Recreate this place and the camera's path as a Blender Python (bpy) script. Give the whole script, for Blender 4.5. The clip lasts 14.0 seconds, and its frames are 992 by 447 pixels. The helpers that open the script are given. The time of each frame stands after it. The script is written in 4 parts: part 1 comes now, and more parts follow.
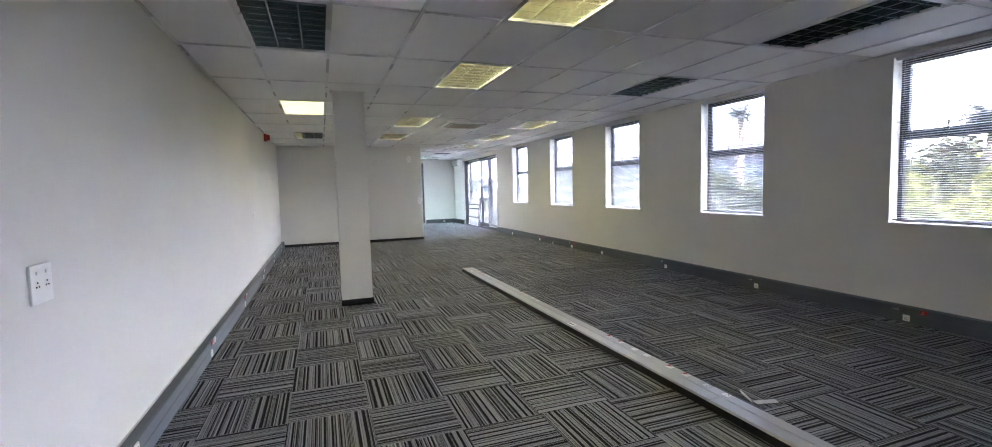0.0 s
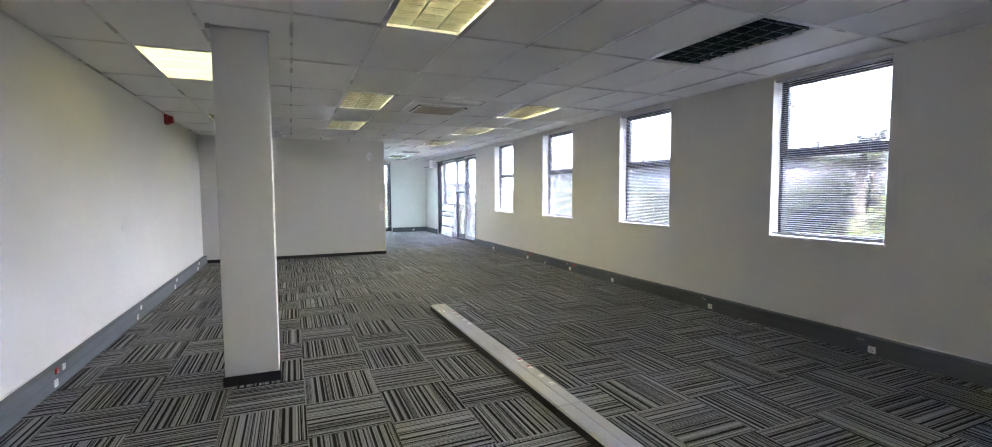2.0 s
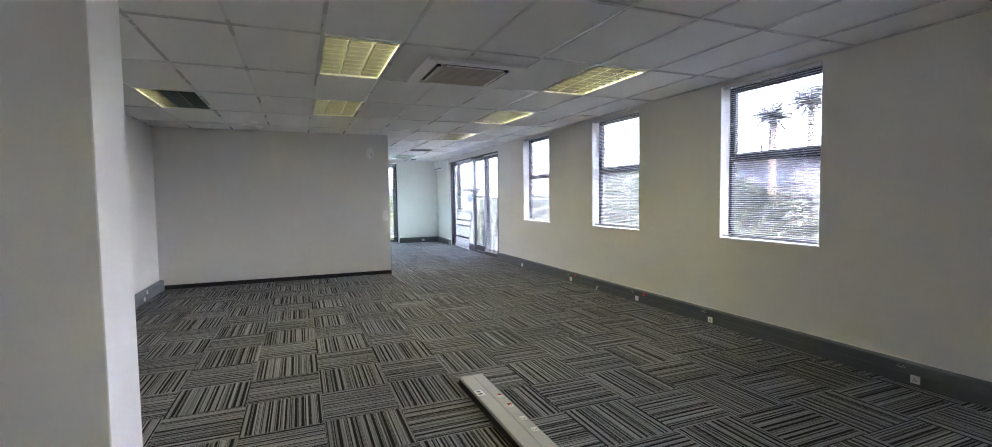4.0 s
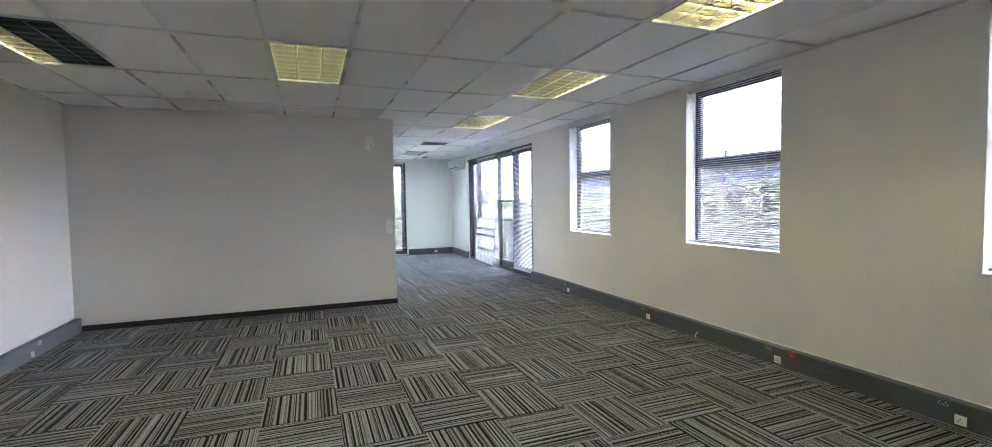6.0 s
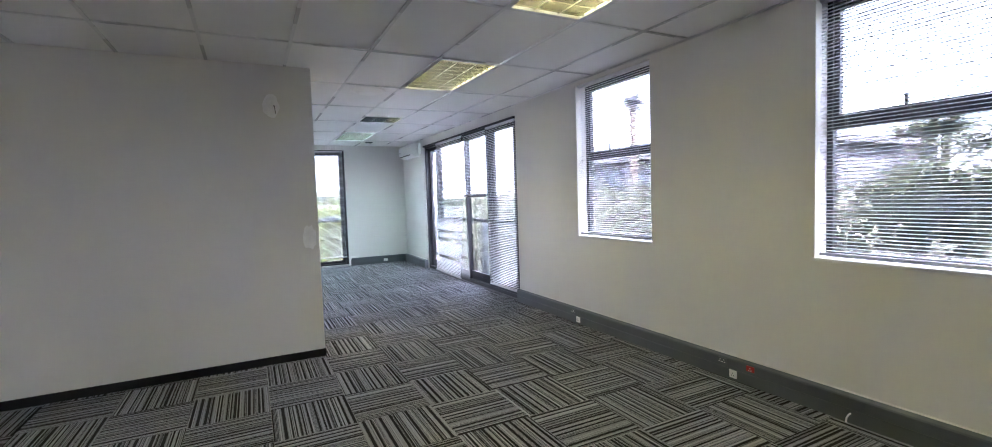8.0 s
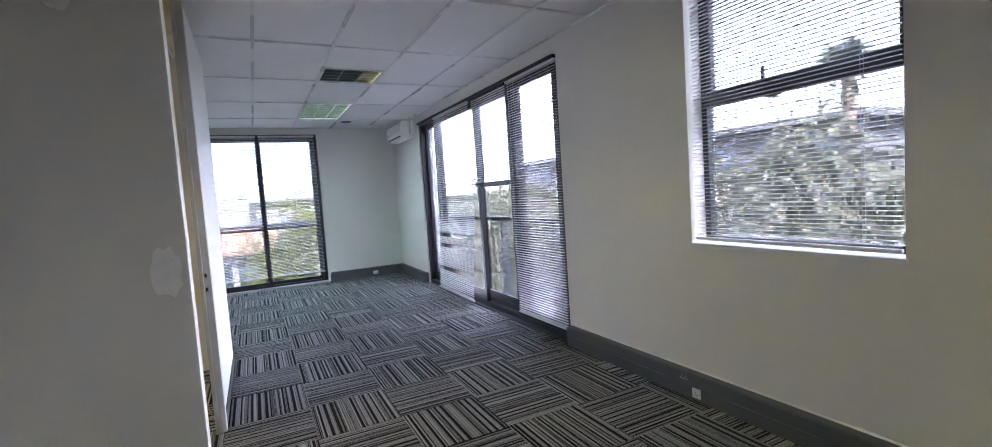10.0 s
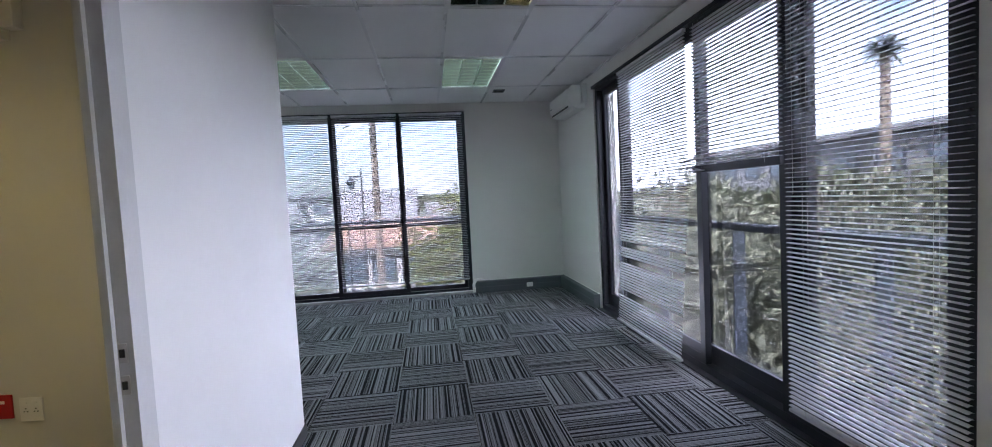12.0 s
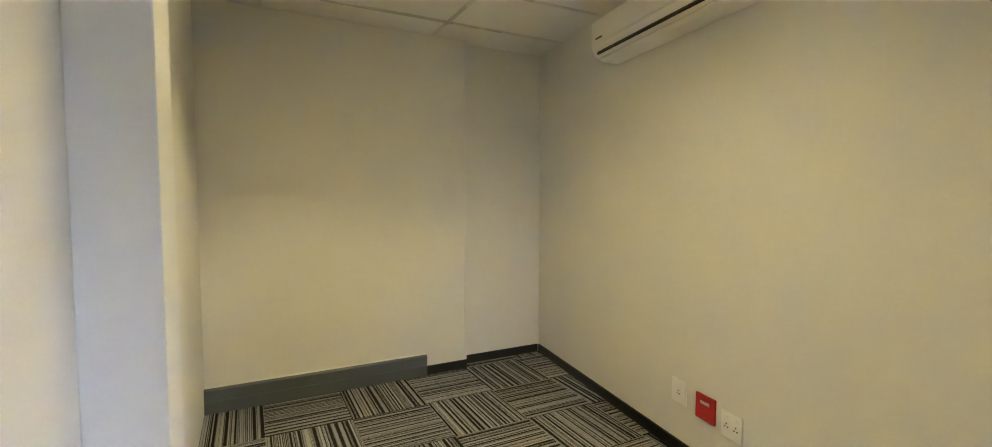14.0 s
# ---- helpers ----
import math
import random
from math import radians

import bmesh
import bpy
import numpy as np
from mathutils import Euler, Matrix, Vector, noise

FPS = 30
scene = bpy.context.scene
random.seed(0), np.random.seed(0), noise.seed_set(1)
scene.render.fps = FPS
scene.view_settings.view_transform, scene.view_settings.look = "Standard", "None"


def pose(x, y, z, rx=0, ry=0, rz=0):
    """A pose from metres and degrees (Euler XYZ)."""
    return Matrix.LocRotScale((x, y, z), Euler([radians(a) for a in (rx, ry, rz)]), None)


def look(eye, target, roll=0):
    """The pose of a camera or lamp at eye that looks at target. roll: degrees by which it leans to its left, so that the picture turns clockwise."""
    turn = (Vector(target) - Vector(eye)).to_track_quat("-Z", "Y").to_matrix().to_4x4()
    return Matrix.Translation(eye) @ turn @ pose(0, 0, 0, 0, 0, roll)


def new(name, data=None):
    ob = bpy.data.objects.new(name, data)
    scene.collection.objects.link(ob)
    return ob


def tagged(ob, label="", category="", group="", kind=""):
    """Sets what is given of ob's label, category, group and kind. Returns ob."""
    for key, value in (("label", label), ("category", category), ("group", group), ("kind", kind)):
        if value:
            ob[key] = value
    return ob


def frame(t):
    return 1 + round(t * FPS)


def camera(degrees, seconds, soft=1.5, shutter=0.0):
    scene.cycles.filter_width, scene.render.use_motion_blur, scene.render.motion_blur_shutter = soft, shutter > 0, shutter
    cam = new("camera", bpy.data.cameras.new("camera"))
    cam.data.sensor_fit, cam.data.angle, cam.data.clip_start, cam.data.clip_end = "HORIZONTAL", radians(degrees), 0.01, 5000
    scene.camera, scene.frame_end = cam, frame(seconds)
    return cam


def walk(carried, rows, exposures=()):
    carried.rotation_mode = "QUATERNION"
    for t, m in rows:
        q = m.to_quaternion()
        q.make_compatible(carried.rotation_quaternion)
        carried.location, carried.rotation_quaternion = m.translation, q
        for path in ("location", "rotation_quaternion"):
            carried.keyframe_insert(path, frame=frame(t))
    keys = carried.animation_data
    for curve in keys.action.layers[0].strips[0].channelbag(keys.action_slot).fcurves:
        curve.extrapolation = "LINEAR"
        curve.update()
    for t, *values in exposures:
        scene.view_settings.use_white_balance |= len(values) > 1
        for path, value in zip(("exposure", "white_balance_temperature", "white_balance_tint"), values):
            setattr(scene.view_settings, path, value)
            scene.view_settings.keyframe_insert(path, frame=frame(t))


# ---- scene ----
cam = camera(92.1, 14.0, soft=0.95)

PATH = [
    (0, (0.018, 0.084, 1.431), (0.699, 1.959, 1.282), -1.5),
    (0.5, (0.163, 0.643, 1.422), (0.935, 2.482, 1.267), -1.4),
    (1, (0.33, 1.175, 1.434), (1.115, 3.009, 1.285), -0.9),
    (1.5, (0.514, 1.737, 1.444), (1.298, 3.572, 1.305), -1.2),
    (2, (0.7, 2.284, 1.451), (1.485, 4.119, 1.321), -0.3),
    (2.5, (0.845, 2.841, 1.458), (1.62, 4.68, 1.326), -1.0),
    (3, (0.969, 3.399, 1.443), (1.739, 5.241, 1.321), -0.3),
    (5.5, (1.452, 6.194, 1.474), (2.191, 8.05, 1.375), -1.5),
    (6, (1.603, 6.796, 1.471), (2.327, 8.658, 1.376), -0.9),
    (6.5, (1.682, 7.384, 1.46), (2.398, 9.25, 1.366), -1.3),
    (7, (1.822, 7.959, 1.466), (2.55, 9.82, 1.371), -1.9),
    (7.5, (1.999, 8.534, 1.459), (2.833, 10.35, 1.365), -2.3),
    (8, (2.203, 9.108, 1.445), (3.112, 10.886, 1.33), -1.9),
    (10.5, (3.224, 11.865, 1.362), (4.118, 13.649, 1.228), -4.0),
    (11, (3.405, 12.391, 1.352), (4.313, 14.168, 1.218), -3.2),
    (11.5, (3.526, 12.863, 1.338), (4.269, 14.716, 1.208), -2.5),
    (12, (3.547, 13.347, 1.342), (3.818, 15.325, 1.23), -2.9),
    (12.5, (3.424, 13.699, 1.358), (2.932, 15.635, 1.252), -2.2),
    (13, (3.216, 13.956, 1.385), (2.066, 15.588, 1.276), -1.7),
    (13.5, (2.925, 14.13, 1.39), (1.229, 15.19, 1.29), 0.4),
    (14, (2.80, 14.191, 1.42), (1.025, 15.113, 1.305), 0.1),
]
EXPOSURES = [(0.0, 7.95, 5950, 25), (1.0, 7.7, 5900, 25), (1.5, 7.95, 5900, 25), (3.0, 7.75, 5900, 25), (5.5, 7.55, 5900, 25), (6.5, 7.85, 5850, 25), (7.5, 7.55, 5850, 25), (8.0, 7.45, 5900, 25),
             (10.5, 6.45, 5950, 25), (11.0, 6.2, 5950, 25), (11.5, 6.25, 6050, 25), (12.0, 6.0, 6050, 24), (12.5, 5.75, 6150, 24), (13.0, 6.2, 6500, 22), (13.5, 6.7, 6350, 20), (14.0, 7.42, 5950, 19)]
walk(cam, [(t, look(eye, target, roll)) for t, eye, target, roll in PATH], EXPOSURES)

# ---------------------------------------------------------------- light
world = bpy.data.worlds.new("sky")
scene.world = world
world.use_nodes = True
wn = world.node_tree
sky = wn.nodes.new("ShaderNodeTexSky")
sky.sky_type, sky.sun_disc = "NISHITA", False
sky.sun_elevation, sky.sun_rotation = radians(52), radians(150)
sky.air_density, sky.dust_density = 1.0, 3.0
# broken cloud over the blue
wtc = wn.nodes.new("ShaderNodeTexCoord")
wnoise = wn.nodes.new("ShaderNodeTexNoise")
wnoise.inputs["Scale"].default_value, wnoise.inputs["Detail"].default_value = 2.2, 7
wramp = wn.nodes.new("ShaderNodeValToRGB")
wramp.color_ramp.elements[0].position, wramp.color_ramp.elements[1].position = 0.36, 0.56
wmix = wn.nodes.new("ShaderNodeMix")
wmix.data_type = "RGBA"
wmix.inputs["B"].default_value = (9.0, 9.3, 9.8, 1)
wn.links.new(wtc.outputs["Generated"], wnoise.inputs["Vector"])
wn.links.new(wnoise.outputs["Fac"], wramp.inputs["Fac"])
wn.links.new(wramp.outputs["Color"], wmix.inputs["Factor"])
wn.links.new(sky.outputs["Color"], wmix.inputs["A"])
wn.links.new(wmix.outputs["Result"], wn.nodes["Background"].inputs["Color"])
wn.nodes["Background"].inputs["Strength"].default_value = 0.15
sun = new("sun", bpy.data.lights.new("sun", "SUN"))
sun.data.energy, sun.data.angle, sun.data.color = 4.0, radians(2), (1, 0.95, 0.88)
sun.matrix_world = look((-20, -30, 45), (0, 0, 0))

# ---------------------------------------------------------------- materials
def mat(name, col, rough=0.6, metal=0.0, var=0.06, scale=1.5, bump=0.0, bscale=150, spec=0.4, fine=0.04):
    m = bpy.data.materials.new(name)
    m.use_nodes = True
    nt = m.node_tree
    p = nt.nodes["Principled BSDF"]
    p.inputs["Roughness"].default_value, p.inputs["Metallic"].default_value = rough, metal
    p.inputs["Specular IOR Level"].default_value = spec
    geo = nt.nodes.new("ShaderNodeNewGeometry")
    big, small = nt.nodes.new("ShaderNodeTexNoise"), nt.nodes.new("ShaderNodeTexNoise")
    big.inputs["Scale"].default_value, big.inputs["Detail"].default_value = scale, 5
    small.inputs["Scale"].default_value, small.inputs["Detail"].default_value = bscale, 3
    for n in (big, small):
        nt.links.new(geo.outputs["Position"], n.inputs["Vector"])
    r1, r2 = nt.nodes.new("ShaderNodeMapRange"), nt.nodes.new("ShaderNodeMapRange")
    for r, n, v in ((r1, big, var), (r2, small, fine)):
        r.inputs["From Min"].default_value, r.inputs["From Max"].default_value = 0.25, 0.75
        r.inputs["To Min"].default_value, r.inputs["To Max"].default_value = 1 - v, 1 + v
        nt.links.new(n.outputs["Fac"], r.inputs["Value"])
    mul = nt.nodes.new("ShaderNodeMath")
    mul.operation = "MULTIPLY"
    nt.links.new(r1.outputs[0], mul.inputs[0])
    nt.links.new(r2.outputs[0], mul.inputs[1])
    sc = nt.nodes.new("ShaderNodeVectorMath")
    sc.operation = "SCALE"
    sc.inputs[0].default_value = col
    nt.links.new(mul.outputs[0], sc.inputs["Scale"])
    nt.links.new(sc.outputs[0], p.inputs["Base Color"])
    rr = nt.nodes.new("ShaderNodeMapRange")
    rr.inputs["To Min"].default_value, rr.inputs["To Max"].default_value = max(rough - 0.08, 0.02), min(rough + 0.08, 1)
    nt.links.new(big.outputs["Fac"], rr.inputs["Value"])
    nt.links.new(rr.outputs[0], p.inputs["Roughness"])
    if bump:
        b = nt.nodes.new("ShaderNodeBump")
        b.inputs["Strength"].default_value, b.inputs["Distance"].default_value = bump, 0.003
        nt.links.new(small.outputs["Fac"], b.inputs["Height"])
        nt.links.new(b.outputs[0], p.inputs["Normal"])
    return m


def glow(name, col, strength):
    m = bpy.data.materials.new(name)
    m.use_nodes = True
    p = m.node_tree.nodes["Principled BSDF"]
    p.inputs["Base Color"].default_value = (0.8, 0.8, 0.8, 1)
    p.inputs["Emission Color"].default_value = (*col, 1)
    p.inputs["Emission Strength"].default_value = strength
    return m


def carpet_mat(name, joined):
    """Loop-pile carpet tile with random stripes along its second texture axis."""
    m = bpy.data.materials.new(name)
    m.use_nodes = True
    nt = m.node_tree
    N, L = nt.nodes.new, nt.links.new
    p = nt.nodes["Principled BSDF"]
    p.inputs["Roughness"].default_value, p.inputs["Specular IOR Level"].default_value = 0.95, 0.12
    if joined:
        rnd = N("ShaderNodeNewGeometry").outputs["Random Per Island"]
    else:
        rnd = N("ShaderNodeObjectInfo").outputs["Random"]
    uv = N("ShaderNodeUVMap")
    sep = N("ShaderNodeSeparateXYZ")
    L(uv.outputs[0], sep.inputs[0])
    seed = N("ShaderNodeMath")
    seed.operation, seed.inputs[1].default_value = "MULTIPLY", 611.0
    L(rnd, seed.inputs[0])
    w = N("ShaderNodeMath")
    w.operation, w.inputs[1].default_value = "MULTIPLY_ADD", 23.0
    L(sep.outputs["X"], w.inputs[0])
    L(seed.outputs[0], w.inputs[2])
    st = N("ShaderNodeTexNoise")
    st.noise_dimensions = "1D"
    st.inputs["Scale"].default_value, st.inputs["Detail"].default_value = 1.0, 1.0
    L(w.outputs[0], st.inputs["W"])
    # yarns break up along the stripe
    geo = N("ShaderNodeNewGeometry")
    yarn = N("ShaderNodeTexNoise")
    yarn.inputs["Scale"].default_value, yarn.inputs["Detail"].default_value = 190, 2
    L(geo.outputs["Position"], yarn.inputs["Vector"])
    jit = N("ShaderNodeMath")
    jit.operation, jit.inputs[1].default_value = "MULTIPLY_ADD", 0.10
    L(yarn.outputs["Fac"], jit.inputs[0])
    off = N("ShaderNodeMath")
    off.operation, off.inputs[1].default_value = "SUBTRACT", 0.05
    L(st.outputs["Fac"], off.inputs[0])
    L(off.outputs[0], jit.inputs[2])
    ramp = N("ShaderNodeValToRGB")
    e = ramp.color_ramp.elements
    e[0].position, e[0].color = 0.40, (0.013, 0.013, 0.015, 1)
    e[1].position, e[1].color = 0.66, (0.28, 0.285, 0.30, 1)
    for pos, c in ((0.468, 0.018), (0.484, 0.25), (0.51, 0.385), (0.538, 0.34), (0.552, 0.022), (0.585, 0.028), (0.605, 0.16)):
        k = e.new(pos)
        k.color = (c, c * 1.01, c * 1.06, 1)
    L(jit.outputs[0], ramp.inputs["Fac"])
    soil = N("ShaderNodeTexNoise")
    soil.inputs["Scale"].default_value, soil.inputs["Detail"].default_value = 0.9, 6
    L(geo.outputs["Position"], soil.inputs["Vector"])
    sr = N("ShaderNodeMapRange")
    sr.inputs["From Min"].default_value, sr.inputs["From Max"].default_value = 0.3, 0.7
    sr.inputs["To Min"].default_value, sr.inputs["To Max"].default_value = 0.85, 1.15
    L(soil.outputs["Fac"], sr.inputs["Value"])
    sc = N("ShaderNodeVectorMath")
    sc.operation = "SCALE"
    L(ramp.outputs["Color"], sc.inputs[0])
    L(sr.outputs[0], sc.inputs["Scale"])
    L(sc.outputs[0], p.inputs["Base Color"])
    b = N("ShaderNodeBump")
    b.inputs["Strength"].default_value, b.inputs["Distance"].default_value = 0.6, 0.004
    L(jit.outputs[0], b.inputs["Height"])
    L(b.outputs[0], p.inputs["Normal"])
    return m


def glass_mat():
    m = bpy.data.materials.new("window glass")
    m.use_nodes = True
    nt = m.node_tree
    nt.nodes.remove(nt.nodes["Principled BSDF"])
    tr, gl, mix = nt.nodes.new("ShaderNodeBsdfTransparent"), nt.nodes.new("ShaderNodeBsdfGlossy"), nt.nodes.new("ShaderNodeMixShader")
    tr.inputs["Color"].default_value = (0.18, 0.188, 0.196, 1)
    gl.inputs["Roughness"].default_value = 0.03
    mix.inputs["Fac"].default_value = 0.05
    nt.links.new(tr.outputs[0], mix.inputs[1])
    nt.links.new(gl.outputs[0], mix.inputs[2])
    nt.links.new(mix.outputs[0], nt.nodes["Material Output"].inputs["Surface"])
    return m


def roof_mat():
    return mat("clay roof tile", (0.26, 0.165, 0.12), 0.8, var=0.25, scale=3, fine=0.2, bscale=14, bump=0.4)


PAINT = mat("cream wall paint", (0.77, 0.755, 0.71), 0.62, var=0.035, scale=0.7, bump=0.10, bscale=260, fine=0.012)
WHITE = mat("white gloss paint", (0.78, 0.78, 0.78), 0.45, var=0.03, scale=2, bump=0.05, bscale=200, fine=0.01)
TILE = mat("mineral fibre ceiling tile", (0.86, 0.855, 0.84), 0.9, var=0.04, scale=0.9, bump=0.25, bscale=320, fine=0.05)
TBAR = mat("white ceiling grid", (0.72, 0.72, 0.71), 0.28, var=0.04, fine=0.03, spec=0.6)
TRUNK = mat("grey trunking", (0.095, 0.108, 0.116), 0.5, var=0.08, scale=2.5, bump=0.05, fine=0.03)
BLACK = mat("black skirting", (0.012, 0.012, 0.013), 0.45, var=0.15, scale=4)
ALU = mat("brushed aluminium", (0.52, 0.51, 0.50), 0.42, 0.7, var=0.08, scale=4, bump=0.1, bscale=90, fine=0.06)
DARKALU = mat("charcoal aluminium", (0.022, 0.024, 0.030), 0.38, 0.2, var=0.1, scale=3)
STEEL = mat("grey steel frame", (0.58, 0.585, 0.59), 0.5, 0.1, var=0.06, scale=3, fine=0.02)
PLASTIC = mat("white plastic", (0.88, 0.87, 0.84), 0.38, var=0.03, scale=5, fine=0.01)
REDP = mat("red plastic", (0.42, 0.02, 0.02), 0.4, var=0.06, scale=8)
SLAT = mat("white aluminium slat", (0.78, 0.79, 0.81), 0.35, 0.0, var=0.04, scale=5, fine=0.02)
CORD = mat("white cord", (0.7, 0.7, 0.68), 0.8)
DARKP = mat("dark plastic", (0.02, 0.02, 0.02), 0.5)
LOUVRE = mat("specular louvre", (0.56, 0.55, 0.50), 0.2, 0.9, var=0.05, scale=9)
# darker copy of the louvre metal: shade between the cells put into the colour
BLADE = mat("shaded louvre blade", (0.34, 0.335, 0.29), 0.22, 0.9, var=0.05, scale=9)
# same louvre where no tube burns, its missing light taken out of the colour
DARKLOUVRE = mat("louvre darkened for unlit", (0.21, 0.265, 0.27), 0.24, 0.8, var=0.1, scale=9)
OFFTUBE = mat("dead tube", (0.55, 0.57, 0.56), 0.3)
YELLOW = glow("warm tube", (0.95, 0.90, 0.40), 0.22)
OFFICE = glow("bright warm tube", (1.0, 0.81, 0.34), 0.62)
GREEN = glow("cool tube", (0.62, 1.0, 0.90), 0.5)
GLASS = glass_mat()
CARPET, CARPETJ = carpet_mat("striped carpet tile", False), carpet_mat("striped carpet tiles", True)
CONC = mat("concrete", (0.33, 0.32, 0.30), 0.85, var=0.15, scale=0.8, bump=0.3, bscale=40)
DCONC = mat("weathered dark concrete", (0.11, 0.105, 0.10), 0.9, var=0.25, scale=1.2, bump=0.3, bscale=40)
RAIL = mat("grey painted steel", (0.14, 0.16, 0.20), 0.5, 0.1, var=0.08, scale=3)
LEAF = mat("olive foliage", (0.12, 0.125, 0.09), 0.8, spec=0.12, var=0.45, scale=2.2, fine=0.35, bscale=9)
LEAF2 = mat("bright green foliage", (0.11, 0.12, 0.03), 0.8, spec=0.12, var=0.4, scale=1.6, fine=0.3, bscale=6)
PALM = mat("palm foliage", (0.05, 0.056, 0.03), 0.8, spec=0.12, var=0.35, scale=2)
BARK = mat("bark", (0.16, 0.13, 0.10), 0.9, var=0.3, scale=3, bump=0.6, bscale=12, fine=0.25)
ROOF = roof_mat()
RENDERW = mat("white render", (0.36, 0.355, 0.34), 0.85, var=0.08, scale=0.4, bump=0.1, bscale=30)
RENDERG = mat("grey render", (0.14, 0.14, 0.145), 0.85, var=0.1, scale=0.3)
PANED = mat("dark window pane", (0.05, 0.07, 0.09), 0.15, var=0.3, scale=0.6, spec=0.6)
GRASS = mat("ground", (0.05, 0.055, 0.035), 0.95, var=0.4, scale=0.15, fine=0.3, bscale=3)
TAR = mat("asphalt", (0.05, 0.05, 0.052), 0.9, var=0.15, scale=0.5, fine=0.15, bscale=30)
PATCH = mat("bare plaster", (0.93, 0.925, 0.91), 0.8, var=0.12, scale=9, bump=0.2)

# ---------------------------------------------------------------- helpers
def box(bm, x0, y0, z0, x1, y1, z1, bev=0.0):
    m = Matrix.Translation(((x0 + x1) / 2, (y0 + y1) / 2, (z0 + z1) / 2)) @ Matrix.Diagonal((x1 - x0, y1 - y0, z1 - z0, 1))
    r = bmesh.ops.create_cube(bm, size=1, matrix=m)
    if bev:
        edges = list({e for v in r["verts"] for e in v.link_edges})
        bmesh.ops.bevel(bm, geom=edges, offset=bev, segments=2, affect="EDGES", profile=0.6)
    return bm


def tube(bm, a, b, r0, r1=None, seg=10, caps=True):
    a, b = Vector(a), Vector(b)
    d = b - a
    m = Matrix.Translation((a + b) / 2) @ d.to_track_quat("Z", "Y").to_matrix().to_4x4()
    bmesh.ops.create_cone(bm, cap_ends=caps, segments=seg, radius1=r0, radius2=r0 if r1 is None else r1, depth=d.length, matrix=m)
    return bm


def prism(bm, pts, axis, a, b):
    """Extrude a closed profile along x ('x': pts are y, z) or y ('y': pts are x, z)."""
    f = (lambda u, v, w: (w, u, v)) if axis == "x" else (lambda u, v, w: (u, w, v))
    r0 = [bm.verts.new(f(u, v, a)) for u, v in pts]
    r1 = [bm.verts.new(f(u, v, b)) for u, v in pts]
    n = len(pts)
    for i in range(n):
        bm.faces.new((r0[i], r0[(i + 1) % n], r1[(i + 1) % n], r1[i]))
    bm.faces.new(r0[::-1])
    bm.faces.new(r1)
    bmesh.ops.recalc_face_normals(bm, faces=bm.faces)
    return bm


def mesh_of(name, bm, material):
    me = bpy.data.meshes.new(name)
    bm.to_mesh(me)
    bm.free()
    me.materials.append(material)
    return me


def part(name, bm, material, parent=None, label=""):
    ob = new(name, mesh_of(name, bm, material))
    if parent:
        ob.parent = parent
    if label:
        ob["label"] = label
    return ob


def thing(name, at, label, category, group=""):
    ob = new(name)
    ob.location = at
    ob.empty_display_size = 0.1
    bpy.context.view_layer.update()
    return tagged(ob, label, category, group)


def B():
    return bmesh.new()


def structure(name, bm, material, label="", category=""):
    return tagged(part(name, bm, material), label, category, "", "structure")

# ---------------------------------------------------------------- plan
XL, XR, Y0, YF, CEIL = -1.02, 5.43, -4.4, 20.06, 2.66
WALL = 0.24
PX, PY, PT = 2.75, 13.80, 0.11            # end, front face and thickness of the office partition
SX, SY0, SY1 = 2.75, 14.71, 16.21         # office side wall: outer face, door jamb, end
XO = -0.86                                # office back wall
WINDOWS = [(-2.90, -1.80), (-0.35, 0.74), (2.20, 3.28), (4.76, 5.85), (7.34, 8.43), (9.79, 10.91), (12.32, 13.41)]
WZ0, WZ1, WZT = 0.975, 2.615, 1.83
SD0, SD1, SDT = 14.76, 18.56, 2.51        # sliding door
FW0, FW1, FWT = 1.20, 4.10, 2.56          # far window


def wall_y(x0, x1, y0, y1, holes, top=CEIL + 0.3, low=-0.3):
    """A wall along y with openings (y0, y1, z0, z1), in order."""
    bm, y = B(), y0
    for a, b, z0, z1 in holes:
        box(bm, x0, y, low, x1, a, top)
        if z0 > low:
            box(bm, x0, a, low, x1, b, z0)
        box(bm, x0, a, z1, x1, b, top)
        y = b
    box(bm, x0, y, low, x1, y1, top)
    return bm


floor = structure("floor", box(B(), XL - 0.3, Y0 - 0.3, -0.30, XR + 0.23, YF + 0.2, -0.006), CONC, "dark concrete floor slab under striped carpet tiles", "floor")
structure("wall_east", wall_y(XR, XR + WALL, Y0, YF + 0.24, [(a, b, WZ0, WZ1) for a, b in WINDOWS] + [(SD0, SD1, 0.0, SDT)]), PAINT,
          "long cream painted wall with a row of windows and a sliding door", "wall")
structure("wall_west", box(B(), XL - WALL, Y0, -0.3, XL, YF, CEIL + 0.3), PAINT, "long plain cream painted wall", "wall")
structure("wall_south", box(B(), XL - WALL, Y0 - 0.2, -0.3, XR + WALL, Y0, CEIL + 0.3), PAINT, "plain cream painted end wall", "wall")
bm = B()
for a, b, z0, z1 in ((XL - WALL, FW0, -0.3, CEIL + 0.3), (FW1, XR, -0.3, CEIL + 0.3), (FW0, FW1, FWT, CEIL + 0.3), (FW0, FW1, -0.3, 0.0)):
    box(bm, a, YF, z0, b, YF + 0.24, z1)
structure("wall_north", bm, PAINT, "cream end wall with a wide dark framed window", "wall")
structure("wall_partition", box(B(), XL, PY, 0, PX, PY + PT, CEIL), PAINT, "plain cream drywall partition of the small office", "wall")
